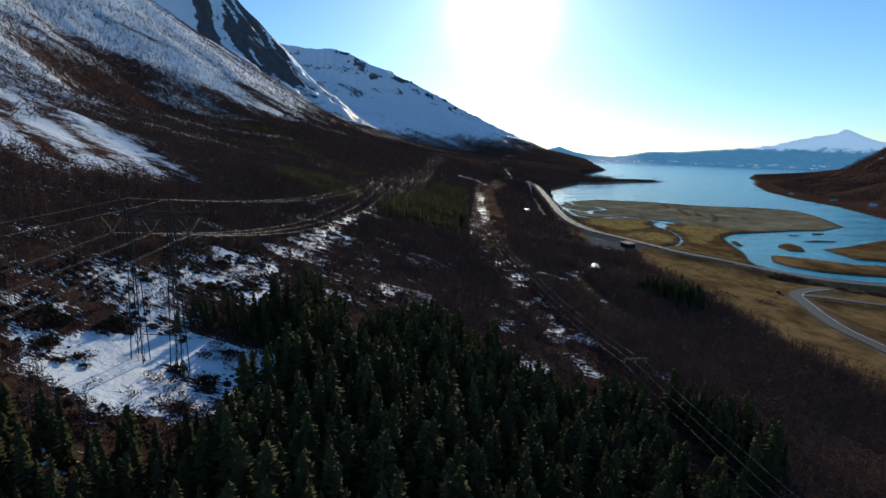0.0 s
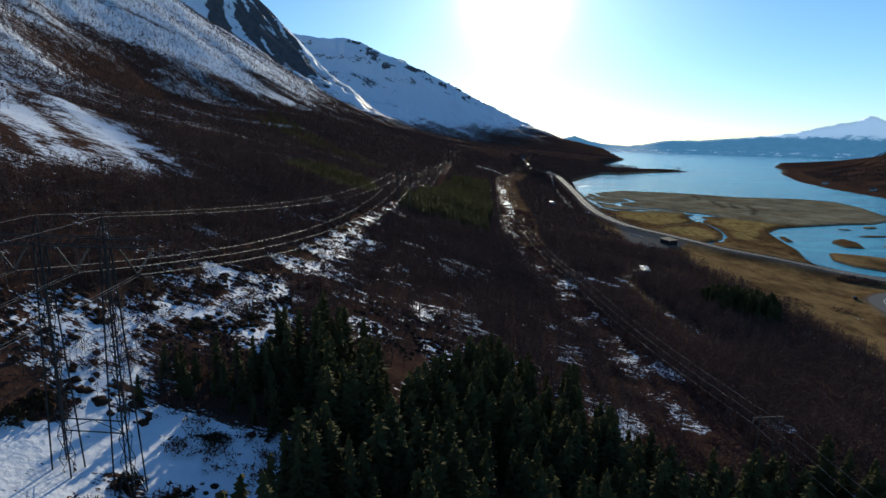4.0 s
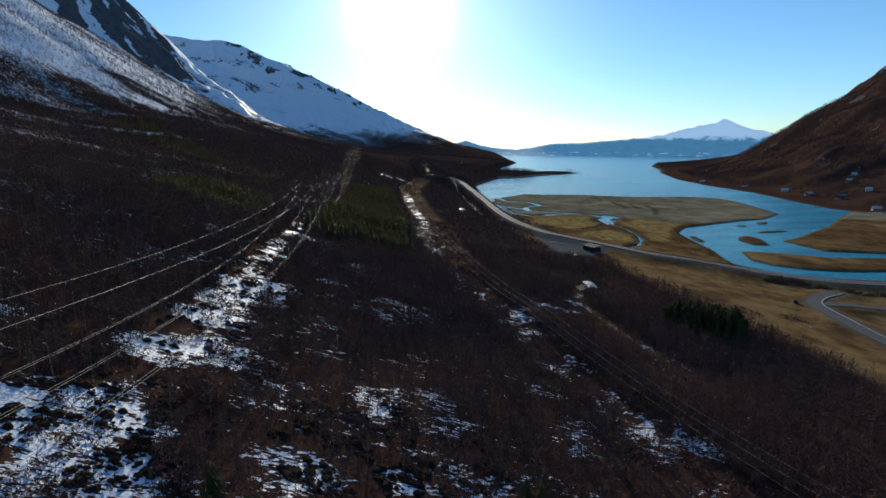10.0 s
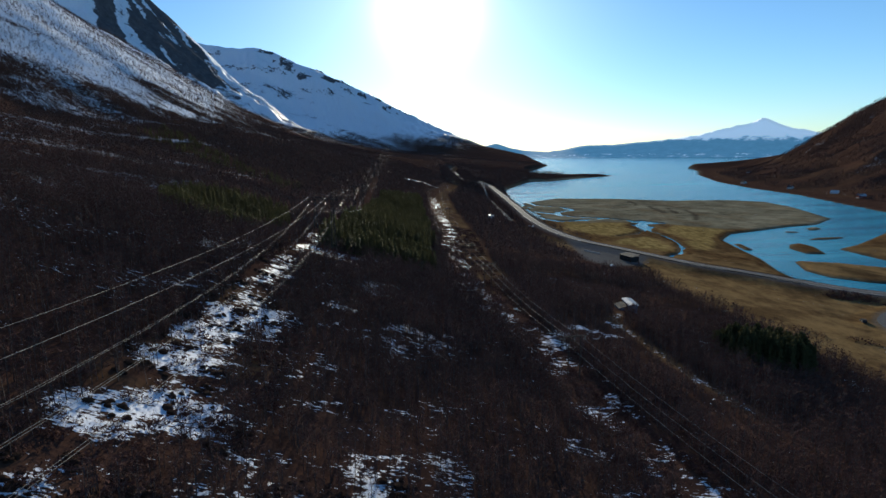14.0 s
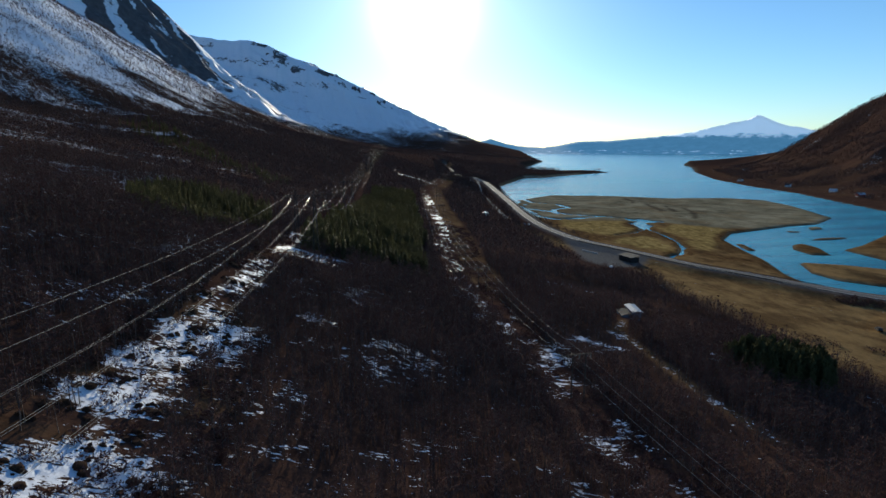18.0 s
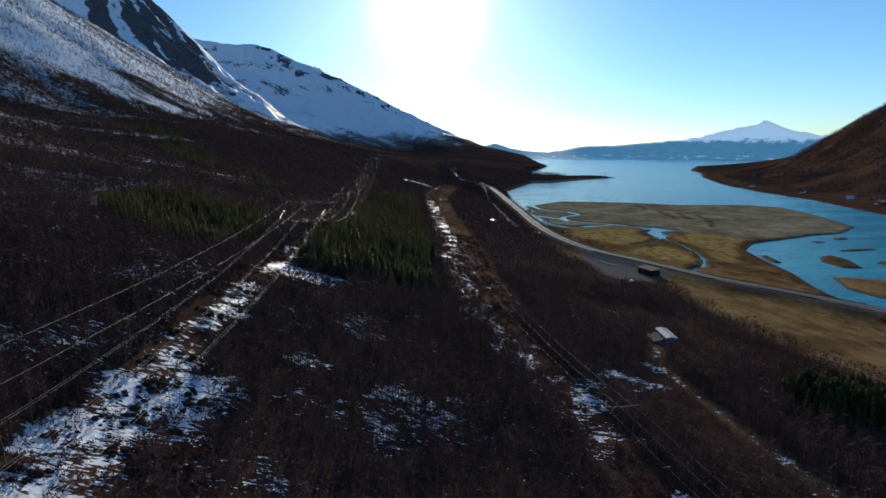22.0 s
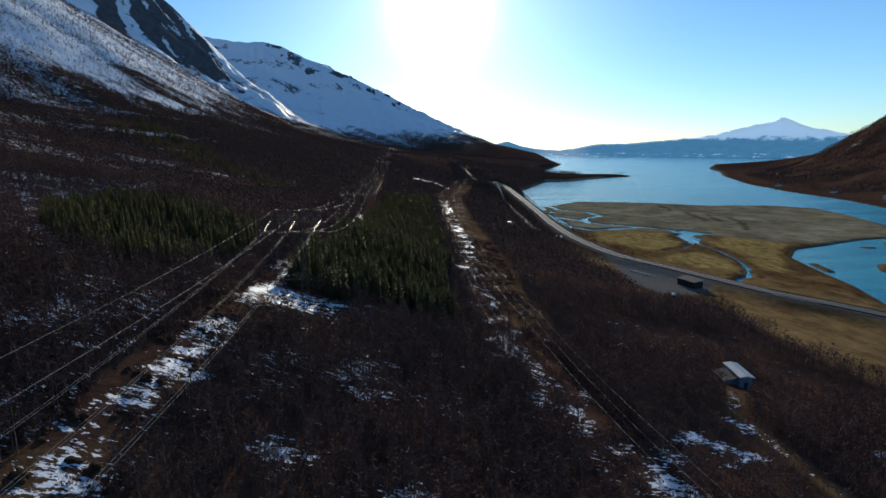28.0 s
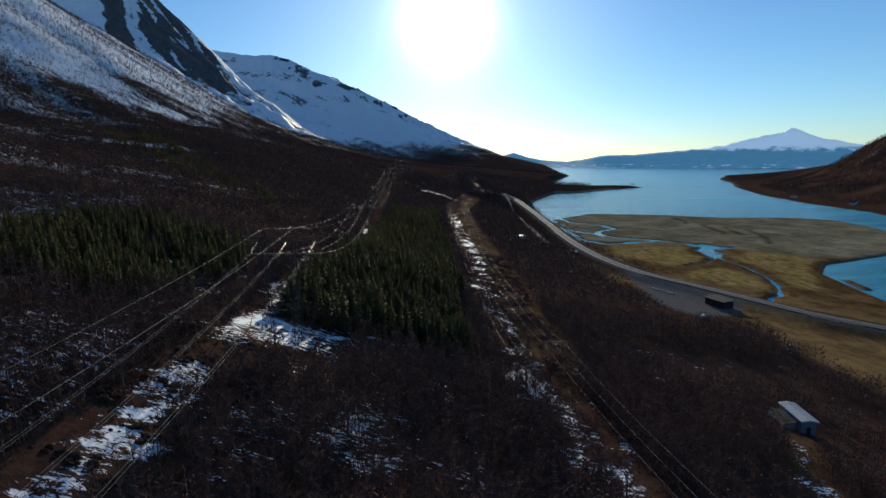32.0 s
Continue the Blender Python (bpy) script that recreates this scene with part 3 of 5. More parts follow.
AREAS_DOWN = [[(-3, 334), (0, 339), (6, 338), (11, 334), (16, 333), (23, 333), (32, 337), (38, 336), (34, 330), (22, 328), (14, 328), (6, 333)], [(13, 318), (18, 318), (18, 311), (13, 310)], [(115, 351), (124, 363), (149, 369), (135, 356)], [(144, 378), (158, 392), (171, 386), (159, 376)], [(54, 338), (62, 348), (68, 339), (59, 336)], [(-41, 370), (-30, 394), (-22, 368), (-24, 350), (-32, 346), (-38, 356)]]
SNOW_PATCHES = PATCHES_LOW + PATCHES_EAST
# bare rock slabs on the face of the crag
SLAB_WEST = [(-690, 2020), (-790, 2180), (-815, 2294), (-822, 2400), (-755, 2275), (-682, 2090), (-640, 1995)]
SLAB_EAST = [(-800, 2575), (-736, 2370), (-658, 2194), (-568, 2150), (-475, 2118), (-390, 2200), (-400, 2330), (-500, 2440), (-640, 2560), (-746, 2656)]
MOUNDS = [(-22.9, 179.7, 2.2), (-17.7, 177.8, 2.8), (-18, 168.7, 2.2), (-35.6, 185.7, 2.6), (-40.9, 179.3, 3.0), (-36.1, 182.9, 2.4), (-21, 163.2, 1.6), (-17.9, 190, 2.0), (-38.9, 173.9, 2.0), (-32.7, 171.7, 1.3), (-35.4, 170.5, 1.5), (-30, 214, 2.2), (-24, 224, 2.0), (-33, 230, 2.4), (-21, 237, 1.8)]
# golden marsh grass by the creek, and rills in the tidal flat
MARSH = [[(214, 716), (231, 740), (255, 743), (287, 724), (272, 672), (265, 658), (231, 637), (214, 672)], [(226, 620), (262, 638), (259, 590), (241, 558), (225, 585)], [(291, 672), (327, 690), (349, 668), (345, 652), (308, 602), (270, 562), (262, 572), (286, 612), (290, 641)]]
RILLS = [[(408, 951), (396, 905), (383, 879)], [(399, 873), (389, 849), (373, 790)], [(408, 844), (398, 820), (386, 787)], [(418, 821), (398, 770), (372, 728)]]
WOOD_PATH = [(112, 392), (100, 376), (99, 360), (99, 348), (98, 336), (100, 319), (103, 306)]
SNOW_TONGUE = [(-320, 870), (-276, 906), (-240, 936), (-206, 980), (-180, 1015), (-176, 968), (-194, 944), (-225, 893), (-256, 850), (-300, 832)]
OPEN_SLOPE = [(-78, 262), (-70, 312), (-112, 362), (-205, 455), (-270, 480), (-230, 380), (-130, 250)]


def land_cover(x, y, h):
    d = np.interp(y, FOOT_Y, FOOT_X) - x
    near = smooth(700, 500, y)
    n1, n2 = fbm(x, y, 45, 4, 61), fbm(x, y, 160, 4, 62)
    left = line_distance(x, y, CUTTING)[0]
    right, _, rside = line_distance(x, y, RIGHT_LINE)
    flatland = smooth(3.6, 2.4, h) * smooth(12, -6, d) * (h < 6) * np.where(y > 690, smooth(640, 590, x), 1)
    mud = flatland * smooth(-9, 13, y - np.interp(x, FLAT_X, FLAT_Y) + 75 * (n1 - 0.5)) + smooth(0.75, 0.2, h) * (h < 1.2)
    right_hill = smooth(520, 680, x) * (h > 2) * (y < 1850)
    farm = right_hill * smooth(70, 15, h) * smooth(0.35, 0.6, n1)
    snow = 0.1 + 0.2 * smooth(0.48, 0.68, fbm(x, y, 14, 3, 65)) * smooth(620, 420, y) * smooth(70, 40, x)
    snow = np.where(d > 0, snow, 0.0)
    snow = np.maximum(snow, 0.55 * smooth(1.0, 0.35, (left + 8 * (fbm(x, y, 18, 3, 63) - 0.5)) / np.where(y > 418, 5.0, 8.0)) * (y < 700) * smooth(0.4, 0.6, fbm(x, y, 16, 2, 72)))
    broken = fbm(x, y, 6.5, 4, 66) - 0.5
    deep = 0.52
    for sx, sy, rx, ry in SNOW_PATCHES:
        snow = np.maximum(snow, deep * smooth(1.5, 0.4, np.hypot((x - sx) / rx, (y - sy) / ry) + 2.5 * broken))
    snow = np.maximum(snow, (0.63 - 0.16 * smooth(-35, -43, x) + 0.6 * broken) * smooth(-5, 4, inside(x, y, SPECKLED) + 12 * broken))
    for areas, depth in ((AREAS_LINE, 0.73), (AREAS_WOOD, 0.5), (AREAS_EAST, 0.39), (AREAS_DOWN, 0.42), (AREAS_NOTCH, 0.45)):
        for poly in areas:
            snow = np.maximum(snow, (depth + 0.55 * broken) * smooth(-2, 2.5, inside(x, y, poly) + 9 * broken))
    snow = np.maximum(snow, 0.75 * smooth(3.2, 1.4, line_distance(x, y, TRACK)[0] + 3 * broken))
    snow = np.maximum(snow, 0.42 * smooth(2.6, 1.2, line_distance(x, y, WOOD_PATH)[0] + 3 * broken))
    snow = np.maximum(snow, 0.95 * smooth(2.2, 1.0, line_distance(x, y, STRIP_TRACK)[0] + broken))
    snow = np.maximum(snow, 0.85 * smooth(5.5, 3.0, line_distance(x, y, UPPER_TRACK)[0] + 2 * broken))
    snow = np.maximum(snow, (0.88 - 0.2 * smooth(-34, -42, x) + 0.4 * broken) * smooth(-3, 3, inside(x, y, CLEARING) + 10 * broken))
    snow = np.maximum(snow, (0.58 + 0.4 * broken) * smooth(-2.5, 2.5, inside(x, y, SNOWFIELD) + 8 * broken))
    snow = np.maximum(snow, (0.6 + 1.4 * (fbm(0.66 * x + 0.75 * y, 0.12 * (0.75 * x - 0.66 * y), 5.5, 3, 80) - 0.5) + 0.5 * broken) * smooth(-8, 12, inside(x, y, OPEN_SLOPE) + 30 * (fbm(0.66 * x + 0.75 * y, 0.3 * (0.75 * x - 0.66 * y), 12, 3, 81) - 0.5)))
    snow = np.maximum(snow, (0.16 + 0.36 * smooth(0.36, 0.66, fbm(x, y, 7, 3, 69))) * smooth(12 + 6 * (y > 430), 5, right) * (rside < 0) * (y > 230) * smooth(1000, 800, y))
    snow = np.maximum(snow, 0.4 * smooth(0.5, 0.64, fbm(0.87 * x - 0.5 * y, 0.16 * (0.5 * x + 0.87 * y), 22, 3, 75)) * smooth(-50, -90, x) * (d > 120))
    snow = np.maximum(snow, 0.38 * smooth(0.4, 0.6, fbm(x, y * 0.8, 9, 3, 82)) * smooth(-125, -100, x) * smooth(-18, -30, x) * smooth(310, 340, y) * smooth(470, 430, y))
    line = 120 + 55 * (n2 - 0.5) * 2 - 35 * smooth(1250, 2000, y) - 18 * smooth(2300, 3000, y)
    broad = 1 + 1.4 * smooth(1300, 2200, y)
    reach = 200 - 170 * smooth(1150, 1500, y)
    high = smooth(-40 * broad, 55 * broad, h - line + 45 * (fbm(x, y, 60, 4, 71) - 0.5)) * (d > reach)
    side_streak = fbm(x * 0.1, y + 0.25 * x, 45, 4, 73)
    streak = 1.3 * fbm(0.87 * x - 0.5 * y, 0.16 * (0.5 * x + 0.87 * y), 18, 4, 70) + 0.35 * (fbm(x * 0.8 - y * 0.5, y * 0.3, 60, 3, 74) - 0.5) - 0.15
    streak = np.where(y > 1500, 0.5 * streak + 0.9 * (side_streak - 0.22), streak)
    high = high * (1 - 0.5 * smooth(230, 120, h) * smooth(1000, 1250, y))
    snow = np.maximum(snow, high * (0.32 + 1.1 * streak + 0.3 * smooth(260, 420, h) + 0.2 * smooth(2300, 2900, y)))
    snow = np.maximum(snow, (0.62 + 0.7 * broken) * smooth(-9, 7, inside(x, y, SNOW_TONGUE) + 34 * (fbm(x, y, 30, 3, 85) - 0.5)))
    ragged = 60 * (fbm(x, y, 60, 4, 67) - 0.5)
    cleft = fbm(0.672 * x + 0.741 * y, 0.1 * (0.741 * x - 0.672 * y), 24, 4, 83)
    ledge = smooth(0.36, 0.5, fbm(x, y, 70, 4, 84) + 0.0009 * (h - 420))
    slab = np.maximum(smooth(-14, 8, inside(x, y, SLAB_WEST) + ragged) * (0.75 + 0.5 * ledge), smooth(-14, 8, inside(x, y, SLAB_EAST) + 16 + ragged) * smooth(0.29, 0.45, cleft) * (0.42 + 0.7 * ledge))
    rock = slab + high * 0.3 * smooth(0.5, 0.62, fbm(x * 0.7, y * 0.7 + h * 1.3, 120, 5, 77)) * smooth(260, 420, h)
    rock = rock + 0.8 * smooth(0.45, 0.6, fbm(x, h, 38, 4, 76)) * smooth(690, 740, h) * smooth(1.0, 0.0, np.abs(y - 2600) / 350)
    rock = rock + 0.6 * smooth(0.52, 0.64, fbm(x, y * 0.4 + h, 45, 4, 78)) * smooth(3700, 3950, y) * smooth(-620, -420, x) * smooth(230, 330, h)
    rock = rock + 0.22 * smooth(300, 380, h) * smooth(3000, 3500, y) * smooth(0.4, 0.6, fbm(x, y * 0.6 + h, 90, 3, 86))
    snow = np.where(h > 330, snow + 0.25, snow) - 0.35 * rock
    bush = np.min([np.hypot(x - bx, y - by) / br for bx, by, br in MOUNDS], axis=0)
    snow = snow - 0.6 * smooth(1.2, 0.7, bush)
    snow = np.where((x > 520) & (y < 1850), np.where(h > 2, 0.08 + 0.2 * smooth(200, 420, h) + 0.3 * smooth(0.66, 0.74, n1) * smooth(20, 50, h), 0), snow)
    field = np.clip(flatland + 0.1 * farm + 0.45 * smooth(3.5, 1.5, line_distance(x, y, WOOD_PATH)[0]) + 0.3 * smooth(14, 9, left) * (y > 190) * (y < 420) * smooth(0.5, 0.66, fbm(x, y, 13, 3, 120)) + 0.5 * smooth(19, 13, right) * (rside > 0) * (y > 410) * smooth(0.3, 0.5, fbm(x, y, 9, 3, 68)), 0, 1)
    gravel = smooth(9, 5, line_distance(x, y, MAIN_ROAD)[0]) * 0.8 + smooth(7, 5, line_distance(x, y, SIDE_ROAD)[0]) * 0.5
    gravel = np.clip(np.maximum(gravel, smooth(-4, 3, inside(x, y, LAY_BY))), 0, 1)
    snow = snow * (1 - gravel)
    wet = smooth(0.75, 0.15, h + 0.5 * (fbm(x, y, 10, 3, 79) - 0.5)) * (d < 20)
    # beyond the road: golden grass in the marsh, rusty sedge along the banks
    beyond = flatland * (1 - mud.clip(0, 1)) * smooth(6, 14, line_distance(x, y, MAIN_ROAD)[0]) * (line_distance(x, y, MAIN_ROAD)[2] < 0)
    marsh = np.max([inside(x, y, poly) for poly in MARSH], axis=0)
    gold = beyond * smooth(-4, 6, marsh + 22 * (fbm(x, y, 16, 4, 91) - 0.5))
    stream = np.min([line_distance(x, y, line)[0] - wide for line, wide in STREAMS], axis=0)
    edge = np.minimum(stream, np.abs(inside(x, y, DELTA)) - 4) + 12 * (fbm(x, y, 9, 3, 92) - 0.5)
    sedge = beyond * np.maximum(smooth(8, 2, edge), 0.85 * smooth(0.34, 0.6, fbm(x, y * 0.7, 34, 4, 93)) * (1 - gold))
    rill = np.min([line_distance(x, y, line)[0] for line in RILLS], axis=0) + 5 * (fbm(x, y, 12, 3, 94) - 0.5)
    wet = np.maximum(wet, np.clip(mud, 0, 1) * 0.9 * smooth(4.5, 1.5, rill))
    return dict(gold=gold, sedge=sedge, wet=wet, snow=snow, field=field, mud=np.clip(mud, 0, 1), rock=np.clip(rock, 0, 1), gravel=gravel)


SHORE_TRACK = [(232, 1160), (208, 1000), (192, 890), (180, 810), (172, 755)]
LAY_BY = [(182, 632), (177, 597), (169, 565), (163, 541), (167, 524), (178, 520), (196, 527), (208, 540), (204, 560), (196, 583), (187, 607)]
ground = build_ground()

sea = link_mesh("water", [(-100, 350, 0), (4300, 350, 0), (4300, 4800, 0), (-100, 4800, 0)], [(0, 1, 2, 3)], WATER)
tagged(sea, "calm blue fjord and river water", "water", kind="structure")


def ribbon(name, points, wide, lift, mat, label, kind="structure", offset=0.0, step=4.0):
    """A strip that follows a line over the ground, with a thickness."""
    pts = [Vector((*p, 0)) for p in points]
    dense = []
    for k in range(len(pts) - 1):
        p0, p1, p2, p3 = pts[max(k - 1, 0)], pts[k], pts[k + 1], pts[min(k + 2, len(pts) - 1)]
        n = max(2, int((p2 - p1).length / step))
        for j in range(n):
            t = j / n
            dense.append(0.5 * ((2 * p1) + (p2 - p0) * t + (2 * p0 - 5 * p1 + 4 * p2 - p3) * t * t + (3 * p1 - p0 - 3 * p2 + p3) * t**3))
    dense.append(pts[-1])
    verts, faces = [], []
    centre = np.array([(p.x, p.y) for p in dense])
    zs = height(centre[:, 0], centre[:, 1])
    zs = np.convolve(np.pad(zs, 2, mode="edge"), np.ones(5) / 5, "valid")
    for k, p in enumerate(dense):
        way = (dense[min(k + 1, len(dense) - 1)] - dense[max(k - 1, 0)]).normalized()
        out = Vector((way.y, -way.x, 0))
        for s, dz in ((-1, 0), (1, 0), (1, -0.35), (-1, -0.35)):
            q = p + out * (offset + s * wide / 2)
            verts.append((q.x, q.y, zs[k] + lift + dz))
        if k:
            a, b = 4 * (k - 1), 4 * k
            faces += [(a, a + 1, b + 1, b), (a + 1, a + 2, b + 2, b + 1), (a + 3, a, b, b + 3)]
    return tagged(link_mesh(name, verts, faces, mat), label, "road", kind=kind)


ribbon("road", MAIN_ROAD, 7.2, 0.28, ASPHALT, "grey asphalt main road along the shore")
ribbon("road", SHORE_TRACK, 4.5, 0.12, GRAVEL, "pale gravel track beside the main road")
ribbon("road", SIDE_ROAD, 7.0, 0.26, ASPHALT, "grey asphalt side road across the fields")
ribbon("road", EAST_ROAD, 5.5, 0.25, ASPHALT, "narrow asphalt road beside the river")
for side in (-3.1, 3.1):
    ribbon("trim", MAIN_ROAD, 0.25, 0.29, LINE_PAINT, "white painted road edge line", offset=side)
ribbon("trim", SIDE_ROAD, 0.3, 0.27, LINE_PAINT, "white painted road edge line", offset=2.9)


# ---- far shore ----
def build_far_range():
    az = np.radians(np.arange(6, 66, 0.25))
    rows = (4560, 4640, 4700, 4760, 4820, 4880, 4930, 4960)
    crest = np.interp(np.degrees(az), (6, 10, 13, 14.4, 16.1, 17.7, 19.6, 22.8, 26.4, 31.2, 33, 35.6, 37.3, 37.9, 38.4, 38.9, 39.7, 40.9, 42.5, 50, 66), (60, 88, 101, 124, 76, 57, 47, 93, 105, 146, 166, 213, 247, 270, 283, 264, 230, 204, 171, 150, 140))
    verts, k = [], len(rows)
    for j, r in enumerate(rows):
        x, y = 15 + r * np.sin(az), 94 + r * np.cos(az)
        t = (j / (k - 2)) if j < k - 1 else 0.5
        z = crest * (t**1.15) * (0.93 + 0.14 * fbm(x, y, 180, 5, 90)) + (fbm(x, y, 70, 4, 91) - 0.5) * 12 * t - (0.5 if j == 0 else 0)
        verts += list(zip(x, y, z))
    n = len(az)
    faces = [(j * n + i, j * n + i + 1, (j + 1) * n + i + 1, (j + 1) * n + i) for j in range(k - 1) for i in range(n - 1)]
    m, nodes, links, p = material("far_mountain_painted_haze", 0.9, 0, 0.1)
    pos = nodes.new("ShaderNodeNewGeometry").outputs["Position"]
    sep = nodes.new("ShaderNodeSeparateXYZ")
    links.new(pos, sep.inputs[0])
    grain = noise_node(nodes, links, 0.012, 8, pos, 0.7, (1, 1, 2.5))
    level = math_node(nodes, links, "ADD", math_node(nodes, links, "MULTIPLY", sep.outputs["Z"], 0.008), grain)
    # distance haze is put into the blue of the land colour
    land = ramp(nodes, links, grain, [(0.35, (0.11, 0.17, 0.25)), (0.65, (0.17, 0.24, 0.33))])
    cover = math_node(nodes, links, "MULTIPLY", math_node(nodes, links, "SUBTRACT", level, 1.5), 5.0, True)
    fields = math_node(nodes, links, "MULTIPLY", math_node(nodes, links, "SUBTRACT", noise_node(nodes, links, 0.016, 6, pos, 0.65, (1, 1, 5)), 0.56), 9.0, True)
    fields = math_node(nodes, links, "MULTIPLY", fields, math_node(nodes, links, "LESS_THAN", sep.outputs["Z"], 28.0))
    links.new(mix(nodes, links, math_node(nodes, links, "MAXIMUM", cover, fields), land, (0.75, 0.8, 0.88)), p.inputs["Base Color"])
    # blue glow stands in for haze over land and snow; nothing here shines
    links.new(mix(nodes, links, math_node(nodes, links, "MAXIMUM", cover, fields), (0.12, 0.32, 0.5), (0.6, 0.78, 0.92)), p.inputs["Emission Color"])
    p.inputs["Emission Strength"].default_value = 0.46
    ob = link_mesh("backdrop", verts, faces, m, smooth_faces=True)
    return tagged(ob, "snow-capped mountains across the fjord with haze painted on in blue", "mountains", kind="structure")


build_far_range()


# ---- trees ----
def birch_template(rng, limbs, twigs, width, blade=False):
    """A bare birch of height 1: trunk and limb faces, then twig faces."""
    v, f, tv, tf = [], [], [], []
    lean = rng.uniform(-0.06, 0.06, 2)
    heights = (0.0, 0.45, 0.95)
    for t, r in zip(heights, (0.012, 0.007, 0.002)):
        for k in range(3):
            a = 2.1 * k
            v.append((lean[0] * t + r * math.cos(a), lean[1] * t + r * math.sin(a), t))
    if blade:
        f.append((0, 1, 7))
    else:
        for lvl in (0, 3):
            for k in range(3):
                f.append((lvl + k, lvl + (k + 1) % 3, lvl + 3 + (k + 1) % 3, lvl + 3 + k))
    for n in range(limbs):
        t = 0.25 + 0.65 * (n + rng.random()) / limbs
        a = n * 2.4 + rng.uniform(-0.4, 0.4)
        reach = (0.34 - 0.25 * t) * rng.uniform(0.7, 1.15)
        rise = rng.uniform(0.06, 0.2)
        base = np.array((lean[0] * t, lean[1] * t, t))
        tip = base + (reach * math.cos(a), reach * math.sin(a), rise)
        side = np.array((-math.sin(a), math.cos(a), 0.4)) * width * 0.7
        i = len(v)
        v += [tuple(base - side), tuple(base + side), tuple(tip)]
        f.append((i, i + 1, i + 2))
        for _ in range(twigs):
            u = rng.uniform(0.25, 1.0)
            s = base + (tip - base) * u
            e = s + np.array((rng.normal(0, 0.075), rng.normal(0, 0.075), rng.uniform(-0.02, 0.12)))
            o = np.array((rng.normal(), rng.normal(), rng.normal()))
            o *= width / np.linalg.norm(o)
            j = len(tv)
            tv += [tuple(s - o), tuple(s + o), tuple(e)]
            tf.append((j, j + 1, j + 2))
    return (np.array(v), f), (np.array(tv), tf)


def scrub_template(rng):
    """A bush of height 1, wider than tall."""
    v, f = [], []
    for n in range(38):
        a, reach = rng.uniform(0, 6.28), rng.random() ** 0.6 * 0.95
        at = np.array((reach * math.cos(a), reach * math.sin(a), rng.uniform(0.0, 0.85) * (1.05 - 0.7 * reach)))
        u, w = rng.normal(0, 0.14, 3), rng.normal(0, 0.14, 3)
        i = len(v)
        v += [tuple(at), tuple(at + u), tuple(at + w + (0, 0, 0.1))]
        f.append((i, i + 1, i + 2))
    return (np.array(v[:3]), [(0, 1, 2)]), (np.array(v[3:]), [tuple(j - 3 for j in t) for t in f[1:]])


def tussock_template(rng):
    """A ragged dome of height 1, wider than tall."""
    v, f = [(0, 0, 1)], []
    for ring, (r, z) in enumerate(((0.8, 0.75), (1.35, -0.2))):
        for k in range(7):
            a = 0.9 * k + 0.4 * ring
            q = r * rng.uniform(0.75, 1.25)
            v.append((q * math.cos(a), q * math.sin(a), z * rng.uniform(0.7, 1.2)))
    f = [(0, 1 + k, 1 + (k + 1) % 7) for k in range(7)]
    w, g = v[1:], []
    for k in range(7):
        g.append((k, 7 + k, 7 + (k + 1) % 7, (k + 1) % 7))
    for _ in range(10):
        a, r = rng.uniform(0, 6.28), rng.uniform(0.2, 1.0)
        i = len(w)
        at = np.array((r * math.cos(a), r * math.sin(a), 0.7 - 0.4 * r))
        w += [tuple(at), tuple(at + rng.normal(0, 0.2, 3)), tuple(at + rng.normal(0, 0.25, 3) + (0, 0, 0.5))]
        g.append((i, i + 1, i + 2))
    return (np.array(v), f), (np.array(w), g)


def spruce_template(rng, tiers, blades, full=1.0):
    """A spruce of height 1: a trunk, and tiers of drooping fans."""
    v, f = [], []
    for t, r in ((0, 0.02), (0.97, 0.002)):
        for k in range(3):
            v.append((r * math.cos(2.1 * k), r * math.sin(2.1 * k), t))
    for k in range(3):
        f.append((k, (k + 1) % 3, 3 + (k + 1) % 3, 3 + k))
    tv, tf = [], []
    count = tiers * blades
    fat = rng.uniform(0.8, 1.2)
    for n in range(count):
        t = 0.06 + 0.9 * ((n + rng.random()) / count) ** 1.15
        reach = 0.18 * fat * (1 - t) ** 0.6 * (0.8 + 0.3 * math.sin(n * 0.9)) + 0.016
        a = n * 2.4 + rng.uniform(-0.5, 0.5)
        r = reach * rng.uniform(0.5, 1.25)
        wid = full * (r * rng.uniform(0.12, 0.22) + 0.005)
        c, s = math.cos(a), math.sin(a)
        drop = rng.uniform(-0.05, 0.04) * (1 - t)
        mx, my, mz = c * r * 0.5, s * r * 0.5, t + rng.uniform(-0.02, 0.015)
        i = len(tv)
        tv += [(0, 0, t + 0.03), (mx - s * wid, my + c * wid, mz - 0.015), (c * r, s * r, t + drop), (mx + s * wid, my - c * wid, mz + rng.uniform(-0.02, 0.01))]
        tf += [(i, i + 1, i + 2), (i, i + 2, i + 3)]
    tf += [(len(tv), len(tv) + 1, len(tv) + 2)]
    tv += [(-0.006, 0, 0.93), (0.006, 0.004, 0.93), (0, 0, 1.02)]
    return (np.array(v), f), (np.array(tv), tf)


def merged(template):
    (a, fa), (b, fb) = template
    return np.vstack([a, b]), [tuple(f) for f in fa], [tuple(i + len(a) for i in f) for f in fb]


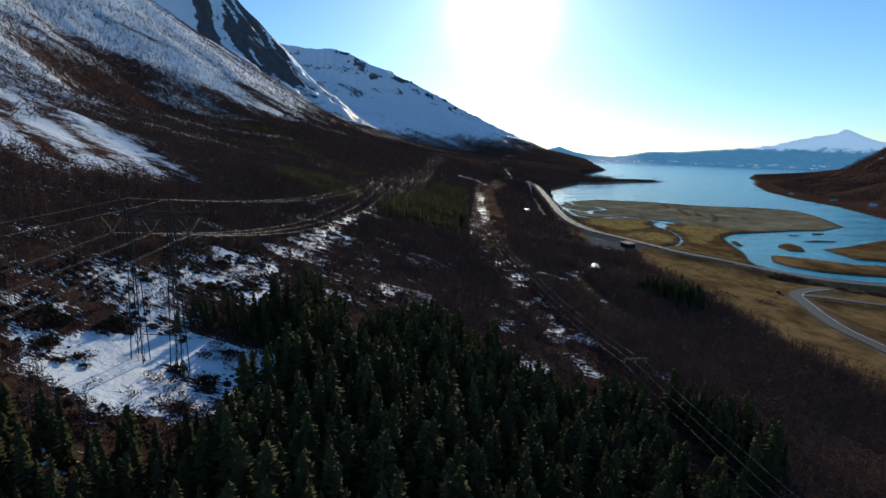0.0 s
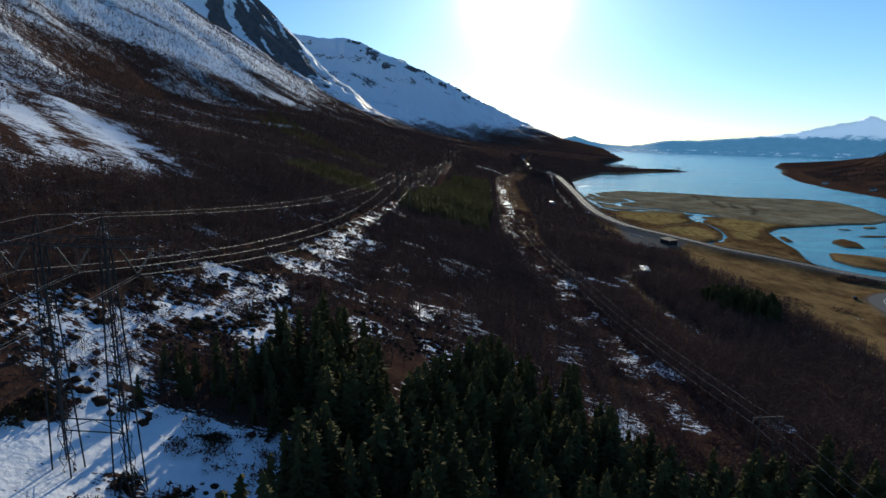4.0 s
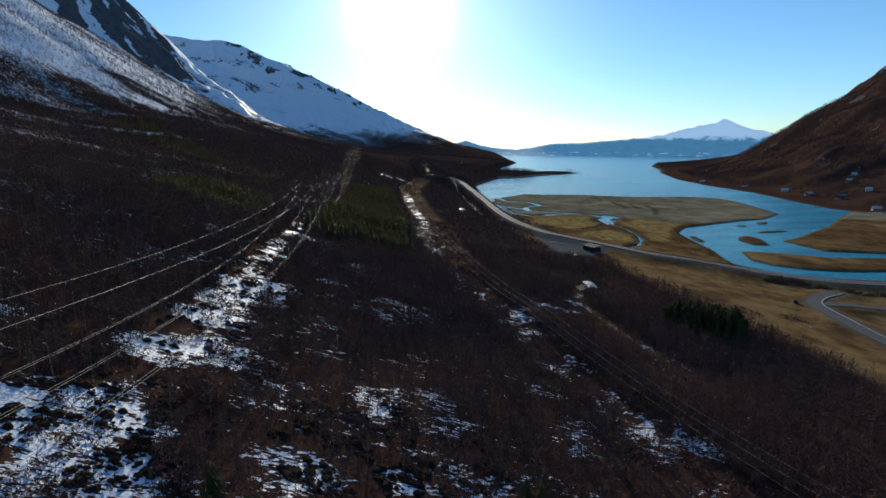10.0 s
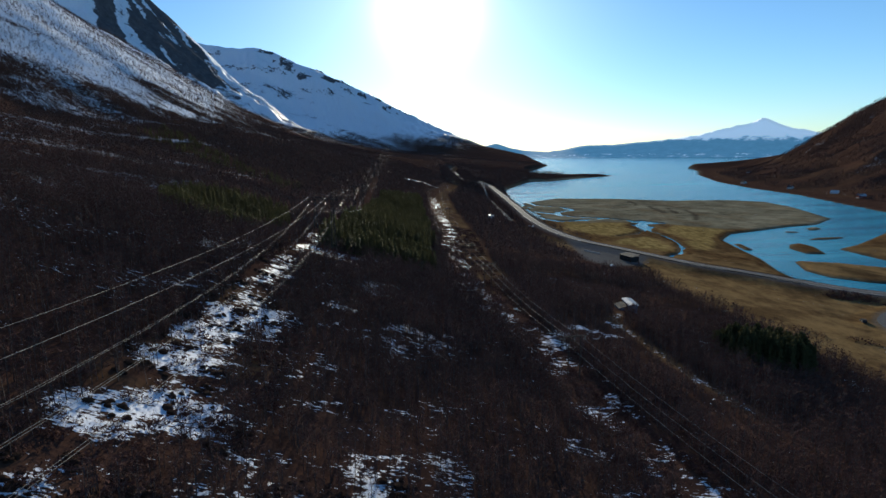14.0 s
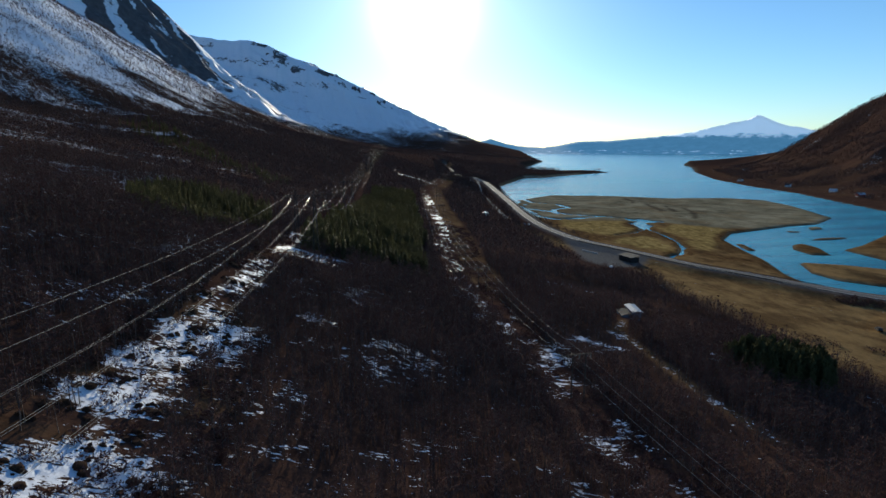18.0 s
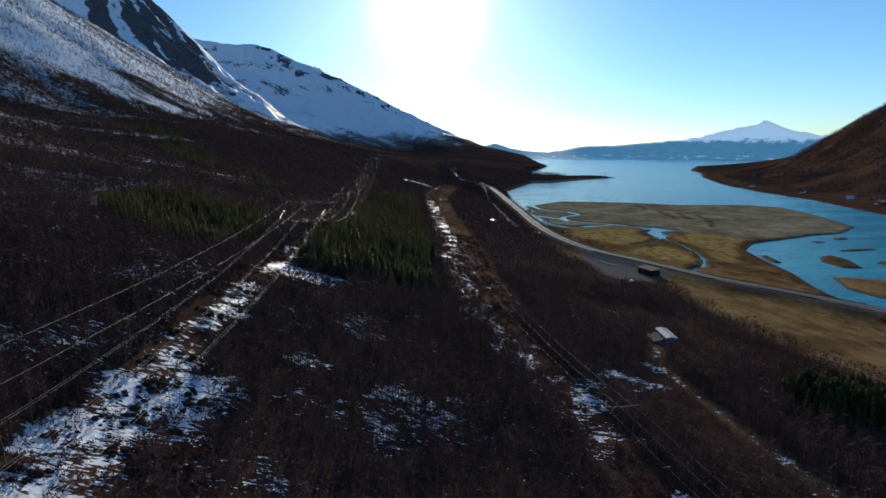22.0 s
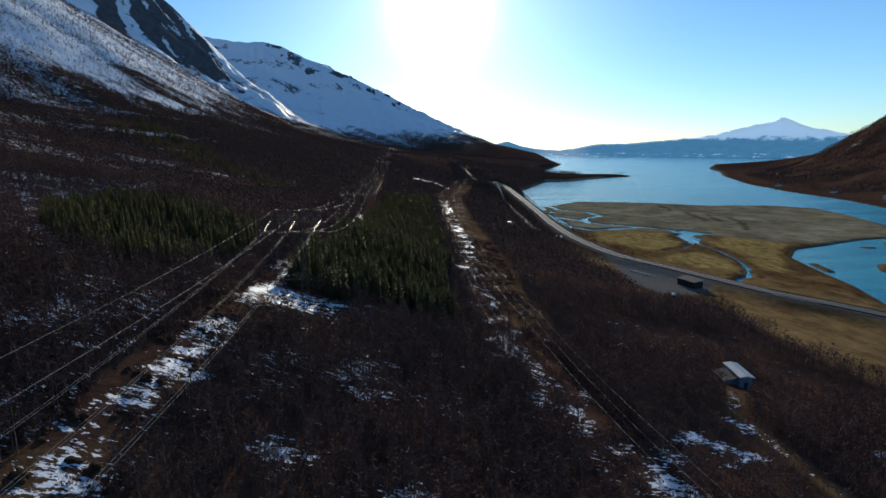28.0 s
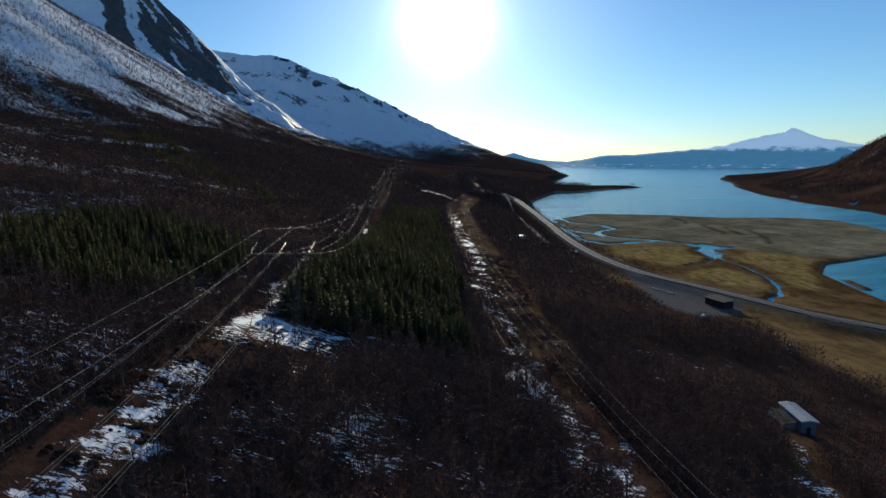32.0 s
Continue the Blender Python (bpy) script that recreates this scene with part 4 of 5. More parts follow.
def sow(name, templates, x, y, tall, mats, label, category, seed):
    """Many trees as one stuff mesh; every tree turned and scaled by chance."""
    if not len(x):
        return None
    rng = np.random.default_rng(seed)
    z = height(x, y) - 0.1
    pick = rng.integers(0, len(templates), len(x))
    cos, loops, starts, slots, base, at = [], [], [], [], 0, 0
    for k, template in enumerate(templates):
        w = np.nonzero(pick == k)[0]
        if not len(w):
            continue
        v, fa, fb = merged(template)
        a = rng.uniform(0, 6.28, len(w))
        c, s = np.cos(a)[:, None], np.sin(a)[:, None]
        hgt = tall[w][:, None]
        wide = hgt * rng.uniform(0.8, 1.25, (len(w), 1))
        px = x[w][:, None] + wide * (v[:, 0] * c - v[:, 1] * s)
        py = y[w][:, None] + wide * (v[:, 0] * s + v[:, 1] * c)
        pz = z[w][:, None] + hgt * v[:, 2]
        cos.append(np.stack([px, py, pz], -1).reshape(-1, 3))
        flat = np.array([i for f in fa + fb for i in f])
        size = np.array([len(f) for f in fa + fb])
        offs = base + np.arange(len(w)) * len(v)
        loops.append((offs[:, None] + flat).ravel())
        ends = np.concatenate([[0], np.cumsum(size)[:-1]])
        starts.append((at + np.arange(len(w))[:, None] * len(flat) + ends).ravel())
        slots.append(np.tile(np.array([0] * len(fa) + [1] * len(fb)), len(w)))
        base += len(w) * len(v)
        at += len(w) * len(flat)
    co, lo, st, sl = np.concatenate(cos), np.concatenate(loops), np.concatenate(starts), np.concatenate(slots)
    me = bpy.data.meshes.new(name)
    me.vertices.add(len(co))
    me.vertices.foreach_set("co", co.ravel())
    me.loops.add(len(lo))
    me.loops.foreach_set("vertex_index", lo)
    me.polygons.add(len(st))
    me.polygons.foreach_set("loop_start", st)
    for m in mats:
        me.materials.append(m)
    me.polygons.foreach_set("material_index", sl.astype(np.int32))
    me.update(calc_edges=True)
    return tagged(new(name, me), label, category, kind="stuff")


TREE_MESHES = {}


def grow(name, templates, x, y, tall, mats, label, group, seed, category="tree", wider=1.0):
    """Single trees, each a thing with its trunk and crown."""
    rng = np.random.default_rng(seed)
    if name not in TREE_MESHES:
        TREE_MESHES[name] = []
        for template in templates:
            pair = []
            for piece, (v, f), mat in zip(("trunk", "crown"), template, mats):
                me = bpy.data.meshes.new(piece)
                me.from_pydata([tuple(p) for p in v], [], f)
                me.materials.append(mat)
                pair.append(me)
            TREE_MESHES[name].append(pair)
    z = height(x, y) - 0.1
    for k in range(len(x)):
        root = new(name)
        root.empty_display_size = 0.3
        wide = wider * tall[k] * rng.uniform(0.85, 1.2)
        root.matrix_basis = pose(x[k], y[k], z[k], 0, 0, rng.uniform(0, 360)) @ Matrix.Diagonal((wide, wide, tall[k], 1))
        size = "tall " if tall[k] > 7.5 else "low " if tall[k] < 4.5 else ""
        tagged(root, size + label if category == "tree" else label, category, group)
        for piece, me in zip(("trunk", "crown"), TREE_MESHES[name][rng.integers(0, len(templates))]):
            new(piece, me).parent = root


def scatter(rng, x0, x1, y0, y1, each):
    n = int((x1 - x0) * (y1 - y0) / each)
    return rng.uniform(x0, x1, n), rng.uniform(y0, y1, n)


PLANTATION = [(-70, 128), (-14, 132), (14, 140), (63, 160), (91, 190), (89, 206), (80, 213), (62, 208), (47, 205), (41, 213), (38, 223), (30, 226), (20, 223), (12, 217), (8, 208), (5, 206), (4, 214), (-2, 220), (-9, 221), (-15, 215), (-15, 206), (-9, 197), (-6, 184), (-13, 160), (-30, 152), (-60, 156)]
CLEARING_EDGE = [(-41, 186), (-32, 190), (-22, 198), (-16, 201), (-18, 208), (-28, 206), (-38, 197)]
GROVE = [(-34, 187), (-32, 196), (-26, 202), (-20, 202), (-16, 209), (-10, 210), (-8, 200), (-15, 194), (-24, 195)]
LEFT_WOOD = [(-80, 450), (-74, 472), (-55, 490), (-27, 484), (-22, 445), (-31, 410), (-40, 392), (-53, 388), (-68, 412)]
BLOCK = [(-10, 421), (-6, 480), (5, 530), (12, 600), (24, 700), (40, 800), (84, 840), (68, 660), (51, 510), (41, 428), (10, 420)]
UPPER_WOOD = [(-191, 753), (-189, 831), (-143, 789), (-85, 715), (-36, 707), (-50, 649), (-96, 665), (-149, 716)]
SPRUCE_CLUMP = [(126, 348), (129, 341), (143, 337), (157, 341), (162, 350), (154, 360), (138, 362), (128, 356)]


def conifer_cover(x, y):
    c = np.maximum(inside(x, y, PLANTATION) - 1.5, inside(x, y, SPRUCE_CLUMP))
    for poly in (LEFT_WOOD, BLOCK, UPPER_WOOD):
        c = np.maximum(c, inside(x, y, poly))
    return c


def in_snow_patch(x, y):
    return np.max([inside(x, y, poly) for poly in AREAS_LINE + AREAS_EAST], axis=0) > 0


def open_ground(x, y):
    """True where no tree stands: rights of way, clearings, fields, roads, water."""
    left = line_distance(x, y, CUTTING)[0]
    right, _, rside = line_distance(x, y, RIGHT_LINE)
    bare = ((left < np.where(y > 418, 3.0, 4.5)) & (y > 162)) | (right < np.where(y > 425, np.where(rside > 0, 16, 12), 5))
    for poly in (CLEARING, SNOWFIELD):
        bare |= inside(x, y, poly) > -1
    bare |= inside(x, y, LAY_BY) > -8
    bare |= line_distance(x, y, WOOD_PATH)[0] < 2.0
    bare |= (inside(x, y, SPECKLED) > 0) & (fbm(x, y, 5, 2, 112) < 0.62)
    bare |= (np.hypot(x - 8, (y - 229) * 0.5) < 6) | (np.hypot(x + 4, (y - 238) * 1.2) < 5) | (np.hypot(x - 42, y - 231) < 4)
    d = np.interp(y, FOOT_Y, FOOT_X) - x
    bare |= (d < 3) & (x < 480)
    bare |= line_distance(x, y, MAIN_ROAD)[0] < np.where(y > 1120, 4.5, 8)
    bare |= np.hypot(x - 118, (y - 394) * 0.62) < 10
    return bare


RNG = np.random.default_rng(5)
BIRCH_NEAR = [birch_template(RNG, 10, 6, 0.008) for _ in range(7)]
SCRUB = [scrub_template(RNG) for _ in range(5)]
TUSSOCK = [tussock_template(RNG) for _ in range(5)]
BIRCH_MID = [birch_template(RNG, 7, 4, 0.015) for _ in range(6)]
BIRCH_TINY = [birch_template(RNG, 2, 3, 0.1, True) for _ in range(5)]
BIRCH_FAR = [birch_template(RNG, 3, 3, 0.058, True) for _ in range(5)]
SPRUCE_NEAR = [spruce_template(RNG, 30, 9, 1.25) for _ in range(8)]
SPRUCE_FAR = [spruce_template(RNG, 13, 7, 1.5) for _ in range(5)]


FIELD_BUSHES = [(192, 391), (194, 388), (196, 383), (195, 380), (203, 374), (205, 371), (206, 368), (264, 476), (269, 488)]
THICKET = [(252, 432), (259, 422), (264, 412), (274, 399), (300, 385), (380, 362)]


def plant():
    rng = np.random.default_rng(11)
    # birch wood close to the line of flight
    x, y = scatter(rng, -135, 178, 100, 520, 3.4)
    thin = fbm(x, y, 30, 3, 101)
    keep = ~open_ground(x, y) & (conifer_cover(x, y) < -1) & (thin > 0.34) & (inside(x, y, OPEN_SLOPE) < 0) & (~in_snow_patch(x, y) | (rng.random(len(x)) < 0.25))
    x, y = x[keep], y[keep]
    tall = rng.uniform(3.6, 6.8, len(x)) * (0.75 + 0.5 * fbm(x, y, 40, 2, 102))
    single = np.argsort(np.hypot(x - 14, y - 250) + 900 * ((x < -30) | (x > 75) | (y < 225)))[:140]
    grow("birch_tree", BIRCH_NEAR, x[single], y[single], tall[single], (BARK, TWIG), "bare dark birch tree with fine brown twigs", "birches below the flight line", 31)
    x, y, tall = (np.delete(v, single) for v in (x, y, tall))
    # small birches along the clearing's upper edge
    ex, ey = scatter(rng, -42, -14, 184, 210, 5.5)
    edge = (inside(ex, ey, CLEARING_EDGE) > 0)
    ex, ey = ex[edge], ey[edge]
    grow("birch_tree", BIRCH_NEAR, ex, ey, rng.uniform(2.4, 5.2, len(ex)), (BARK, TWIG), "bare young birch at the edge of a snowy clearing", "birches by the tower", 32)
    close = np.hypot(x - 15, np.clip(np.abs(y - 260) - 120, 0, None)) < 95
    sow("birch_wood", BIRCH_NEAR, x[close], y[close], tall[close], (BARK, TWIG), "bare dark brown birch wood over snowy ground", "trees", 1)
    sow("birch_wood", BIRCH_MID, x[~close], y[~close], tall[~close], (BARK, TWIG), "bare brown birch wood on the slope", "trees", 2)
    # a closer stand in front of the spruce block
    x, y = scatter(rng, -75, 48, 322, 420, 4.0)
    keep = ~open_ground(x, y) & (conifer_cover(x, y) < -1) & ~in_snow_patch(x, y) & (fbm(x, y, 24, 3, 116) > 0.36)
    x, y = x[keep], y[keep]
    sow("birch_wood", BIRCH_MID, x, y, rng.uniform(4.0, 7.0, len(x)), (BARK, TWIG), "dense bare birch wood before the spruces", "trees", 13)
    # undergrowth on the lower slope
    x, y = scatter(rng, 68, 172, 215, 400, 5.0)
    keep = ~open_ground(x, y) & (conifer_cover(x, y) < -1) & ~in_snow_patch(x, y)
    x, y = x[keep], y[keep]
    sow("birch_wood", BIRCH_MID, x, y, rng.uniform(3.0, 6.0, len(x)), (BARK, TWIG), "young bare birch wood on the lower slope", "trees", 14)
    # low scrub in the cuttings and clearings
    x, y = scatter(rng, -75, 110, 120, 640, 2.0)
    left, right = line_distance(x, y, CUTTING)[0], line_distance(x, y, RIGHT_LINE)[0]
    keep = ((left < 13) | (right < 15) | (inside(x, y, CLEARING) > -3) | (inside(x, y, SPECKLED) > -4)) & (inside(x, y, SNOWFIELD) < 0) & (fbm(x, y, 7, 3, 106) > np.where(inside(x, y, CLEARING) > 2, 0.55, 0.42))
    x, y = x[keep], y[keep]
    sow("scrub", SCRUB, x, y, rng.uniform(0.5, 1.5, len(x)), (BARK, TWIG), "low dark brown scrub poking out of the snow", "bushes", 7)
    # heather tussocks that break the snow
    x, y = scatter(rng, -58, 26, 158, 395, 0.8)
    spotted = (inside(x, y, SPECKLED) > -3) | ((line_distance(x, y, CUTTING)[0] < 12) & (y > 240)) | (np.hypot(x - 8, y - 245) < 17)
    keep = spotted & (fbm(x, y, 3.5, 3, 107) > np.where(y > 255, 0.6, 0.5)) & (line_distance(x, y, TRACK)[0] > 1.6) & (inside(x, y, CLEARING) < 2)
    x2, y2 = scatter(rng, -47, -12, 157, 198, 2.2)
    keep2 = fbm(x2, y2, 6, 3, 109) > np.where((x2 < -33) | (inside(x2, y2, CLEARING) < 3), 0.53, 0.68)
    x, y = np.concatenate([x[keep], x2[keep2]]), np.concatenate([y[keep], y2[keep2]])
    sow("tussocks", TUSSOCK, x, y, rng.uniform(0.18, 0.62, len(x)) * rng.uniform(0.6, 1.2, len(x)), (HEATHER, HEATHER), "dark heather tussocks standing out of the snow", "heather", 8)
    # farther slopes
    x, y = scatter(rng, -520, 300, 140, 1300, 9.0)
    h = height(x, y)
    d = np.interp(y, FOOT_Y, FOOT_X) - x
    keep = ~((x > -135) & (x < 178) & (y < 520)) & ~open_ground(x, y) & (conifer_cover(x, y) < 0) & (d > 3) & (rng.random(len(x)) > 0.8 * smooth(150, 380, h + 190 * (fbm(0.87 * x - 0.5 * y, 0.2 * (0.5 * x + 0.87 * y), 26, 3, 104) - 0.35)))
    luck = rng.random(len(x))
    keep &= ((inside(x, y, OPEN_SLOPE) < 0) | (luck < 0.15)) & ((inside(x, y, SNOW_TONGUE) < 0) | (luck < 0.4))
    x, y = x[keep], y[keep]
    sow("birch_wood", BIRCH_FAR, x, y, rng.uniform(3.5, 7.0, len(x)), (BARK, TWIG), "bare brown birch wood below the snow line", "trees", 3)
    # the other side of the valley, and the headland
    x, y = scatter(rng, 560, 1500, 300, 1750, 20.0)
    x2, y2 = scatter(rng, 250, 760, 1250, 1720, 24.0)
    x, y = np.concatenate([x, x2]), np.concatenate([y, y2])
    h = height(x, y)
    keep = (h > 3.5) & (h < 420) & (line_distance(x, y, MAIN_ROAD)[0] > 9) & ((x < 560) | (h > 45) | (fbm(x, y, 70, 3, 108) > 0.5))
    x, y = x[keep], y[keep]
    sow("birch_wood", BIRCH_TINY, x, y, rng.uniform(5, 9, len(x)), (BARK, TWIG), "bare birch wood across the water", "trees", 4)
    # the far slopes and the foot of the dome
    x, y = scatter(rng, -260, 950, 1290, 3400, 75.0)
    h = height(x, y)
    d = np.interp(y, FOOT_Y, FOOT_X) - x
    keep = (h > 3) & (h < np.where(y > 2300, 125, 130) + 60 * fbm(x, y, 120, 2, 115)) & (d > 5) & (line_distance(x, y, MAIN_ROAD)[0] > 9) & (rng.random(len(x)) > 0.8 * smooth(60, 150, h))
    x, y = x[keep], y[keep]
    sow("birch_wood", BIRCH_TINY, x, y, rng.uniform(5, 9, len(x)), (BARK, TWIG), "bare birch wood at the foot of the far mountain", "trees", 11)
    # bushes in the field, a thicket by the river and a wood on the shore bank
    bx, by = np.array(FIELD_BUSHES, float).T
    grow("field_bush", SCRUB, bx, by, rng.uniform(1.6, 2.6, len(bx)), (BARK, TWIG), "bare brown bush in the tawny field", "bushes in the field", 33, "bush", 1.3)
    x, y = scatter(rng, 235, 420, 330, 450, 3.0)
    keep = (line_distance(x, y, THICKET)[0] < 2 + 4 * fbm(x, y, 12, 2, 113)) & (line_distance(x, y, MAIN_ROAD)[0] > 5.5) & (line_distance(x, y, EAST_ROAD)[0] > 5)
    x, y = x[keep], y[keep]
    sow("thicket", SCRUB, x, y, rng.uniform(1.0, 2.6, len(x)), (BARK, TWIG), "brown willow thicket between road and river", "bushes", 9)
    x, y = scatter(rng, 170, 300, 620, 1250, 10.0)
    r, along, side = line_distance(x, y, MAIN_ROAD)
    keep = (side < 0) & (r > 8) & (r < 14 + 12 * fbm(x, y, 40, 2, 114)) & (height(x, y) > 0.6)
    x, y = x[keep], y[keep]
    sow("shore_wood", BIRCH_FAR, x, y, rng.uniform(2.5, 5.0, len(x)), (BARK, TWIG), "bare dark wood on the bank above the shore", "trees", 10)
    x, y = scatter(rng, 170, 300, 1105, 1430, 5.5)
    r = line_distance(x, y, MAIN_ROAD)[0]
    keep = (r > 4.5) & (r < 34) & (height(x, y) > 2)
    x, y = x[keep], y[keep]
    sow("roadside_wood", BIRCH_FAR, x, y, rng.uniform(5.5, 9.0, len(x)), (BARK, TWIG), "bare dark birch wood hiding the road beyond the knoll", "trees", 12)
    # spruce plantations
    for k, (poly, each, lo, hi, temps) in enumerate(((PLANTATION, 6.0, 7.0, 13.0, SPRUCE_NEAR), (GROVE, 4.6, 3.2, 7.4, SPRUCE_NEAR), (SPRUCE_CLUMP, 2.2, 9.5, 14, SPRUCE_NEAR), (LEFT_WOOD, 4.5, 4.5, 7.5, SPRUCE_FAR), (BLOCK, 5.0, 7, 11, SPRUCE_FAR), (UPPER_WOOD, 34.0, 5, 8, SPRUCE_FAR))):
        px, py = zip(*poly)
        x, y = scatter(rng, min(px) - 6, max(px) + 6, min(py) - 6, max(py) + 6, each)
        keep = (inside(x, y, poly) + (fbm(x, y, 16, 2, 110 + k) - 0.52) * 9 > 0) & ~(open_ground(x, y))
        x, y = x[keep], y[keep]
        tall = np.where((x < -7) & (y < 166), 0.55, 1.0) * (lo + (hi - lo) * rng.random(len(x)) ** 1.2) * (0.65 + 0.35 * smooth(-1, 6, inside(x, y, poly)) if poly is SPRUCE_CLUMP else 1.0)
        if poly in (PLANTATION, SPRUCE_CLUMP, GROVE):
            single = np.argsort(np.hypot(x - 10, y - 215))[:180] if poly is PLANTATION else np.arange(0, len(x), 4 if poly is SPRUCE_CLUMP else 1)[:80]
            grow("spruce_tree", temps, x[single], y[single], tall[single], (SPRUCE_BARK, NEEDLE), "dark olive-green young spruce tree in a plantation" if poly is PLANTATION else "dark young spruce among snow patches" if poly is GROVE else "dark green spruce in a clump by the field", "planted spruces", 40 + k)
            x, y, tall = (np.delete(v, single) for v in (x, y, tall))
        sow("spruce_plantation", temps, x, y, tall, (SPRUCE_BARK, NEEDLE), "dense dark green young spruces", "trees", 20 + k)


plant()

# ---- power lines ----
def lattice_leg(x0, foot, top, half0, half1):
    """A square lattice mast, splayed at its feet."""
    s = Shape()
    levels = [foot + (top - foot) * k / 11 for k in range(12)]

    def corner(z, k):
        t = (z - foot) / (top - foot)
        w = half0 + (half1 * 1.35 - half0) * t / 0.2 if t < 0.2 else half1 * (1.35 - 0.4375 * (t - 0.2))
        return (x0 + (-w, w, w, -w)[k], (-w, -w, w, w)[k], z)

    for k in range(4):
        s.bar(corner(foot, k), corner(top, k), 0.075)
        for a, b in zip(levels[1:-1], levels[2:]):
            s.bar(corner(a, k), corner(b, (k + 1) % 4), 0.035)
            s.bar(corner(b, k), corner(b, (k + 1) % 4), 0.03)
        mid = (levels[1] + levels[2]) / 2
        p, q = corner(mid, k), corner(mid, (k + 1) % 4)
        apex = tuple((u + w) / 2 for u, w in zip(p, q))
        s.bar(corner(foot, k), apex, 0.05)
        s.bar(corner(foot, (k + 1) % 4), apex, 0.05)
    return s


def portal_tower(x, y, turn, arm=22.5):
    z = ground_z(x, y)
    low = -2.2
    tower = thing("transmission_tower", x, y, z, turn, "grey steel lattice portal tower with V-shaped insulator strings", "power pylon", "towers of the upper power line")
    for side in (-3.2, 3.2):
        part("leg", lattice_leg(side, low, arm, 1.05, 0.32), STEEL, tower)
        peak = Shape()
        for dx, dy in ((-0.5, -0.5), (0.5, -0.5), (0.5, 0.5), (-0.5, 0.5)):
            peak.bar((side + dx, dy, arm), (side, 0, arm + 2.7), 0.05)
        part("earth_peak", peak, STEEL, tower)
    truss = Shape()
    for yy in (-0.45, 0.45):
        for zz in (arm - 0.1, arm + 0.75):
            truss.bar((-7.6, yy, zz), (7.6, yy, zz), 0.06)
    for k in range(19):
        xa = -7.6 + 0.8 * k
        for yy in (-0.45, 0.45):
            truss.bar((xa, yy, arm - 0.1), (xa + 0.8, yy, arm + 0.75), 0.03)
        truss.bar((xa, -0.45, arm - 0.1), (xa + 0.8, 0.45, arm - 0.1), 0.03)
    part("crossarm", truss, STEEL, tower)
    brace = Shape()
    for zz in (5.6, 6.9):
        brace.bar((-3.2, 0, zz), (3.2, 0, zz), 0.07)
    brace.bar((-3.2, 0, 5.6), (0, 0, 6.9), 0.04)
    brace.bar((3.2, 0, 5.6), (0, 0, 6.9), 0.04)
    part("brace", brace, STEEL, tower)
    for px in (-6.1, 0, 6.1):
        for side in (-1, 1):
            a, b = Vector((px + side * 1.7, 0, arm - 0.15)), Vector((px, 0, arm - 2.6))
            string = part("insulator_string", Shape().bar(a, b, 0.022), STEEL, tower)
            for k in range(13):
                p, q = a.lerp(b, k / 13), a.lerp(b, (k + 0.7) / 13)
                part("disc", Shape().bar(p, q, 0.11, 0.05, 7), GLASS_DISC, string)
        clamp = Shape().bar((px - 0.3, 0, arm - 2.65), (px + 0.3, 0, arm - 2.65), 0.05)
        part("clamp", clamp, STEEL, tower)
    return z


RING = [(math.cos(k * math.pi / 3), math.sin(k * math.pi / 3)) for k in range(6)]


def cable(name, spans, radius, label, group, sag=0.03):
    """One wire over all its supports, hanging between them; spans: supports as x, y, z."""
    verts, faces, dense = [], [], []
    for a, b in zip(spans[:-1], spans[1:]):
        a, b = Vector(a), Vector(b)
        n = 20
        drop = sag * (b - a).length
        dense += [a.lerp(b, k / n) - Vector((0, 0, 4 * drop * (k / n) * (1 - k / n))) for k in range(n)]
    dense.append(Vector(spans[-1]))
    shape = Shape()
    for k, p in enumerate(dense):
        way = (dense[min(k + 1, len(dense) - 1)] - dense[max(k - 1, 0)]).normalized()
        u = way.cross(Vector((0, 0, 1))).normalized()
        w = u.cross(way)
        for c, s in RING:
            verts.append(p + (u * c + w * s) * radius)
        if k:
            a, b = 6 * (k - 1), 6 * k
            faces += [(a + i, a + (i + 1) % 6, b + (i + 1) % 6, b + i) for i in range(6)]
    return tagged(link_mesh(name, verts, faces, WIRE, smooth_faces=True), label, "power cable", group)


def heading(points, k):
    a, b = points[max(k - 1, 0)], points[min(k + 1, len(points) - 1)]
    return -math.degrees(math.atan2(b[0] - a[0], b[1] - a[1]))


ARMS = (22.5, 24.6, 20.9, 22.5, 22.5, 22.5)
tower_z = [portal_tower(x, y, heading(LEFT_LINE, k), ARMS[k]) for k, (x, y) in enumerate(LEFT_LINE)]


def on_tower(k, off, up):
    x, y = LEFT_LINE[k]
    a = radians(heading(LEFT_LINE, k))
    return (x + off * math.cos(a), y + off * math.sin(a), tower_z[k] + ARMS[k] + up)


for px in (-6.1, 0, 6.1):
    for twin in (-0.22, 0.22):
        cable("power_cable", [on_tower(k, px + twin, -2.7) for k in range(len(LEFT_LINE))], 0.0145, "shiny aluminium conductor of a twin bundle", "conductors of the upper power line", 0.035)
for px in (-3.2, 3.2):
    cable("power_cable", [on_tower(k, px, 2.7) for k in range(len(LEFT_LINE))], 0.016, "thin shiny overhead earth wire", "conductors of the upper power line", 0.022)


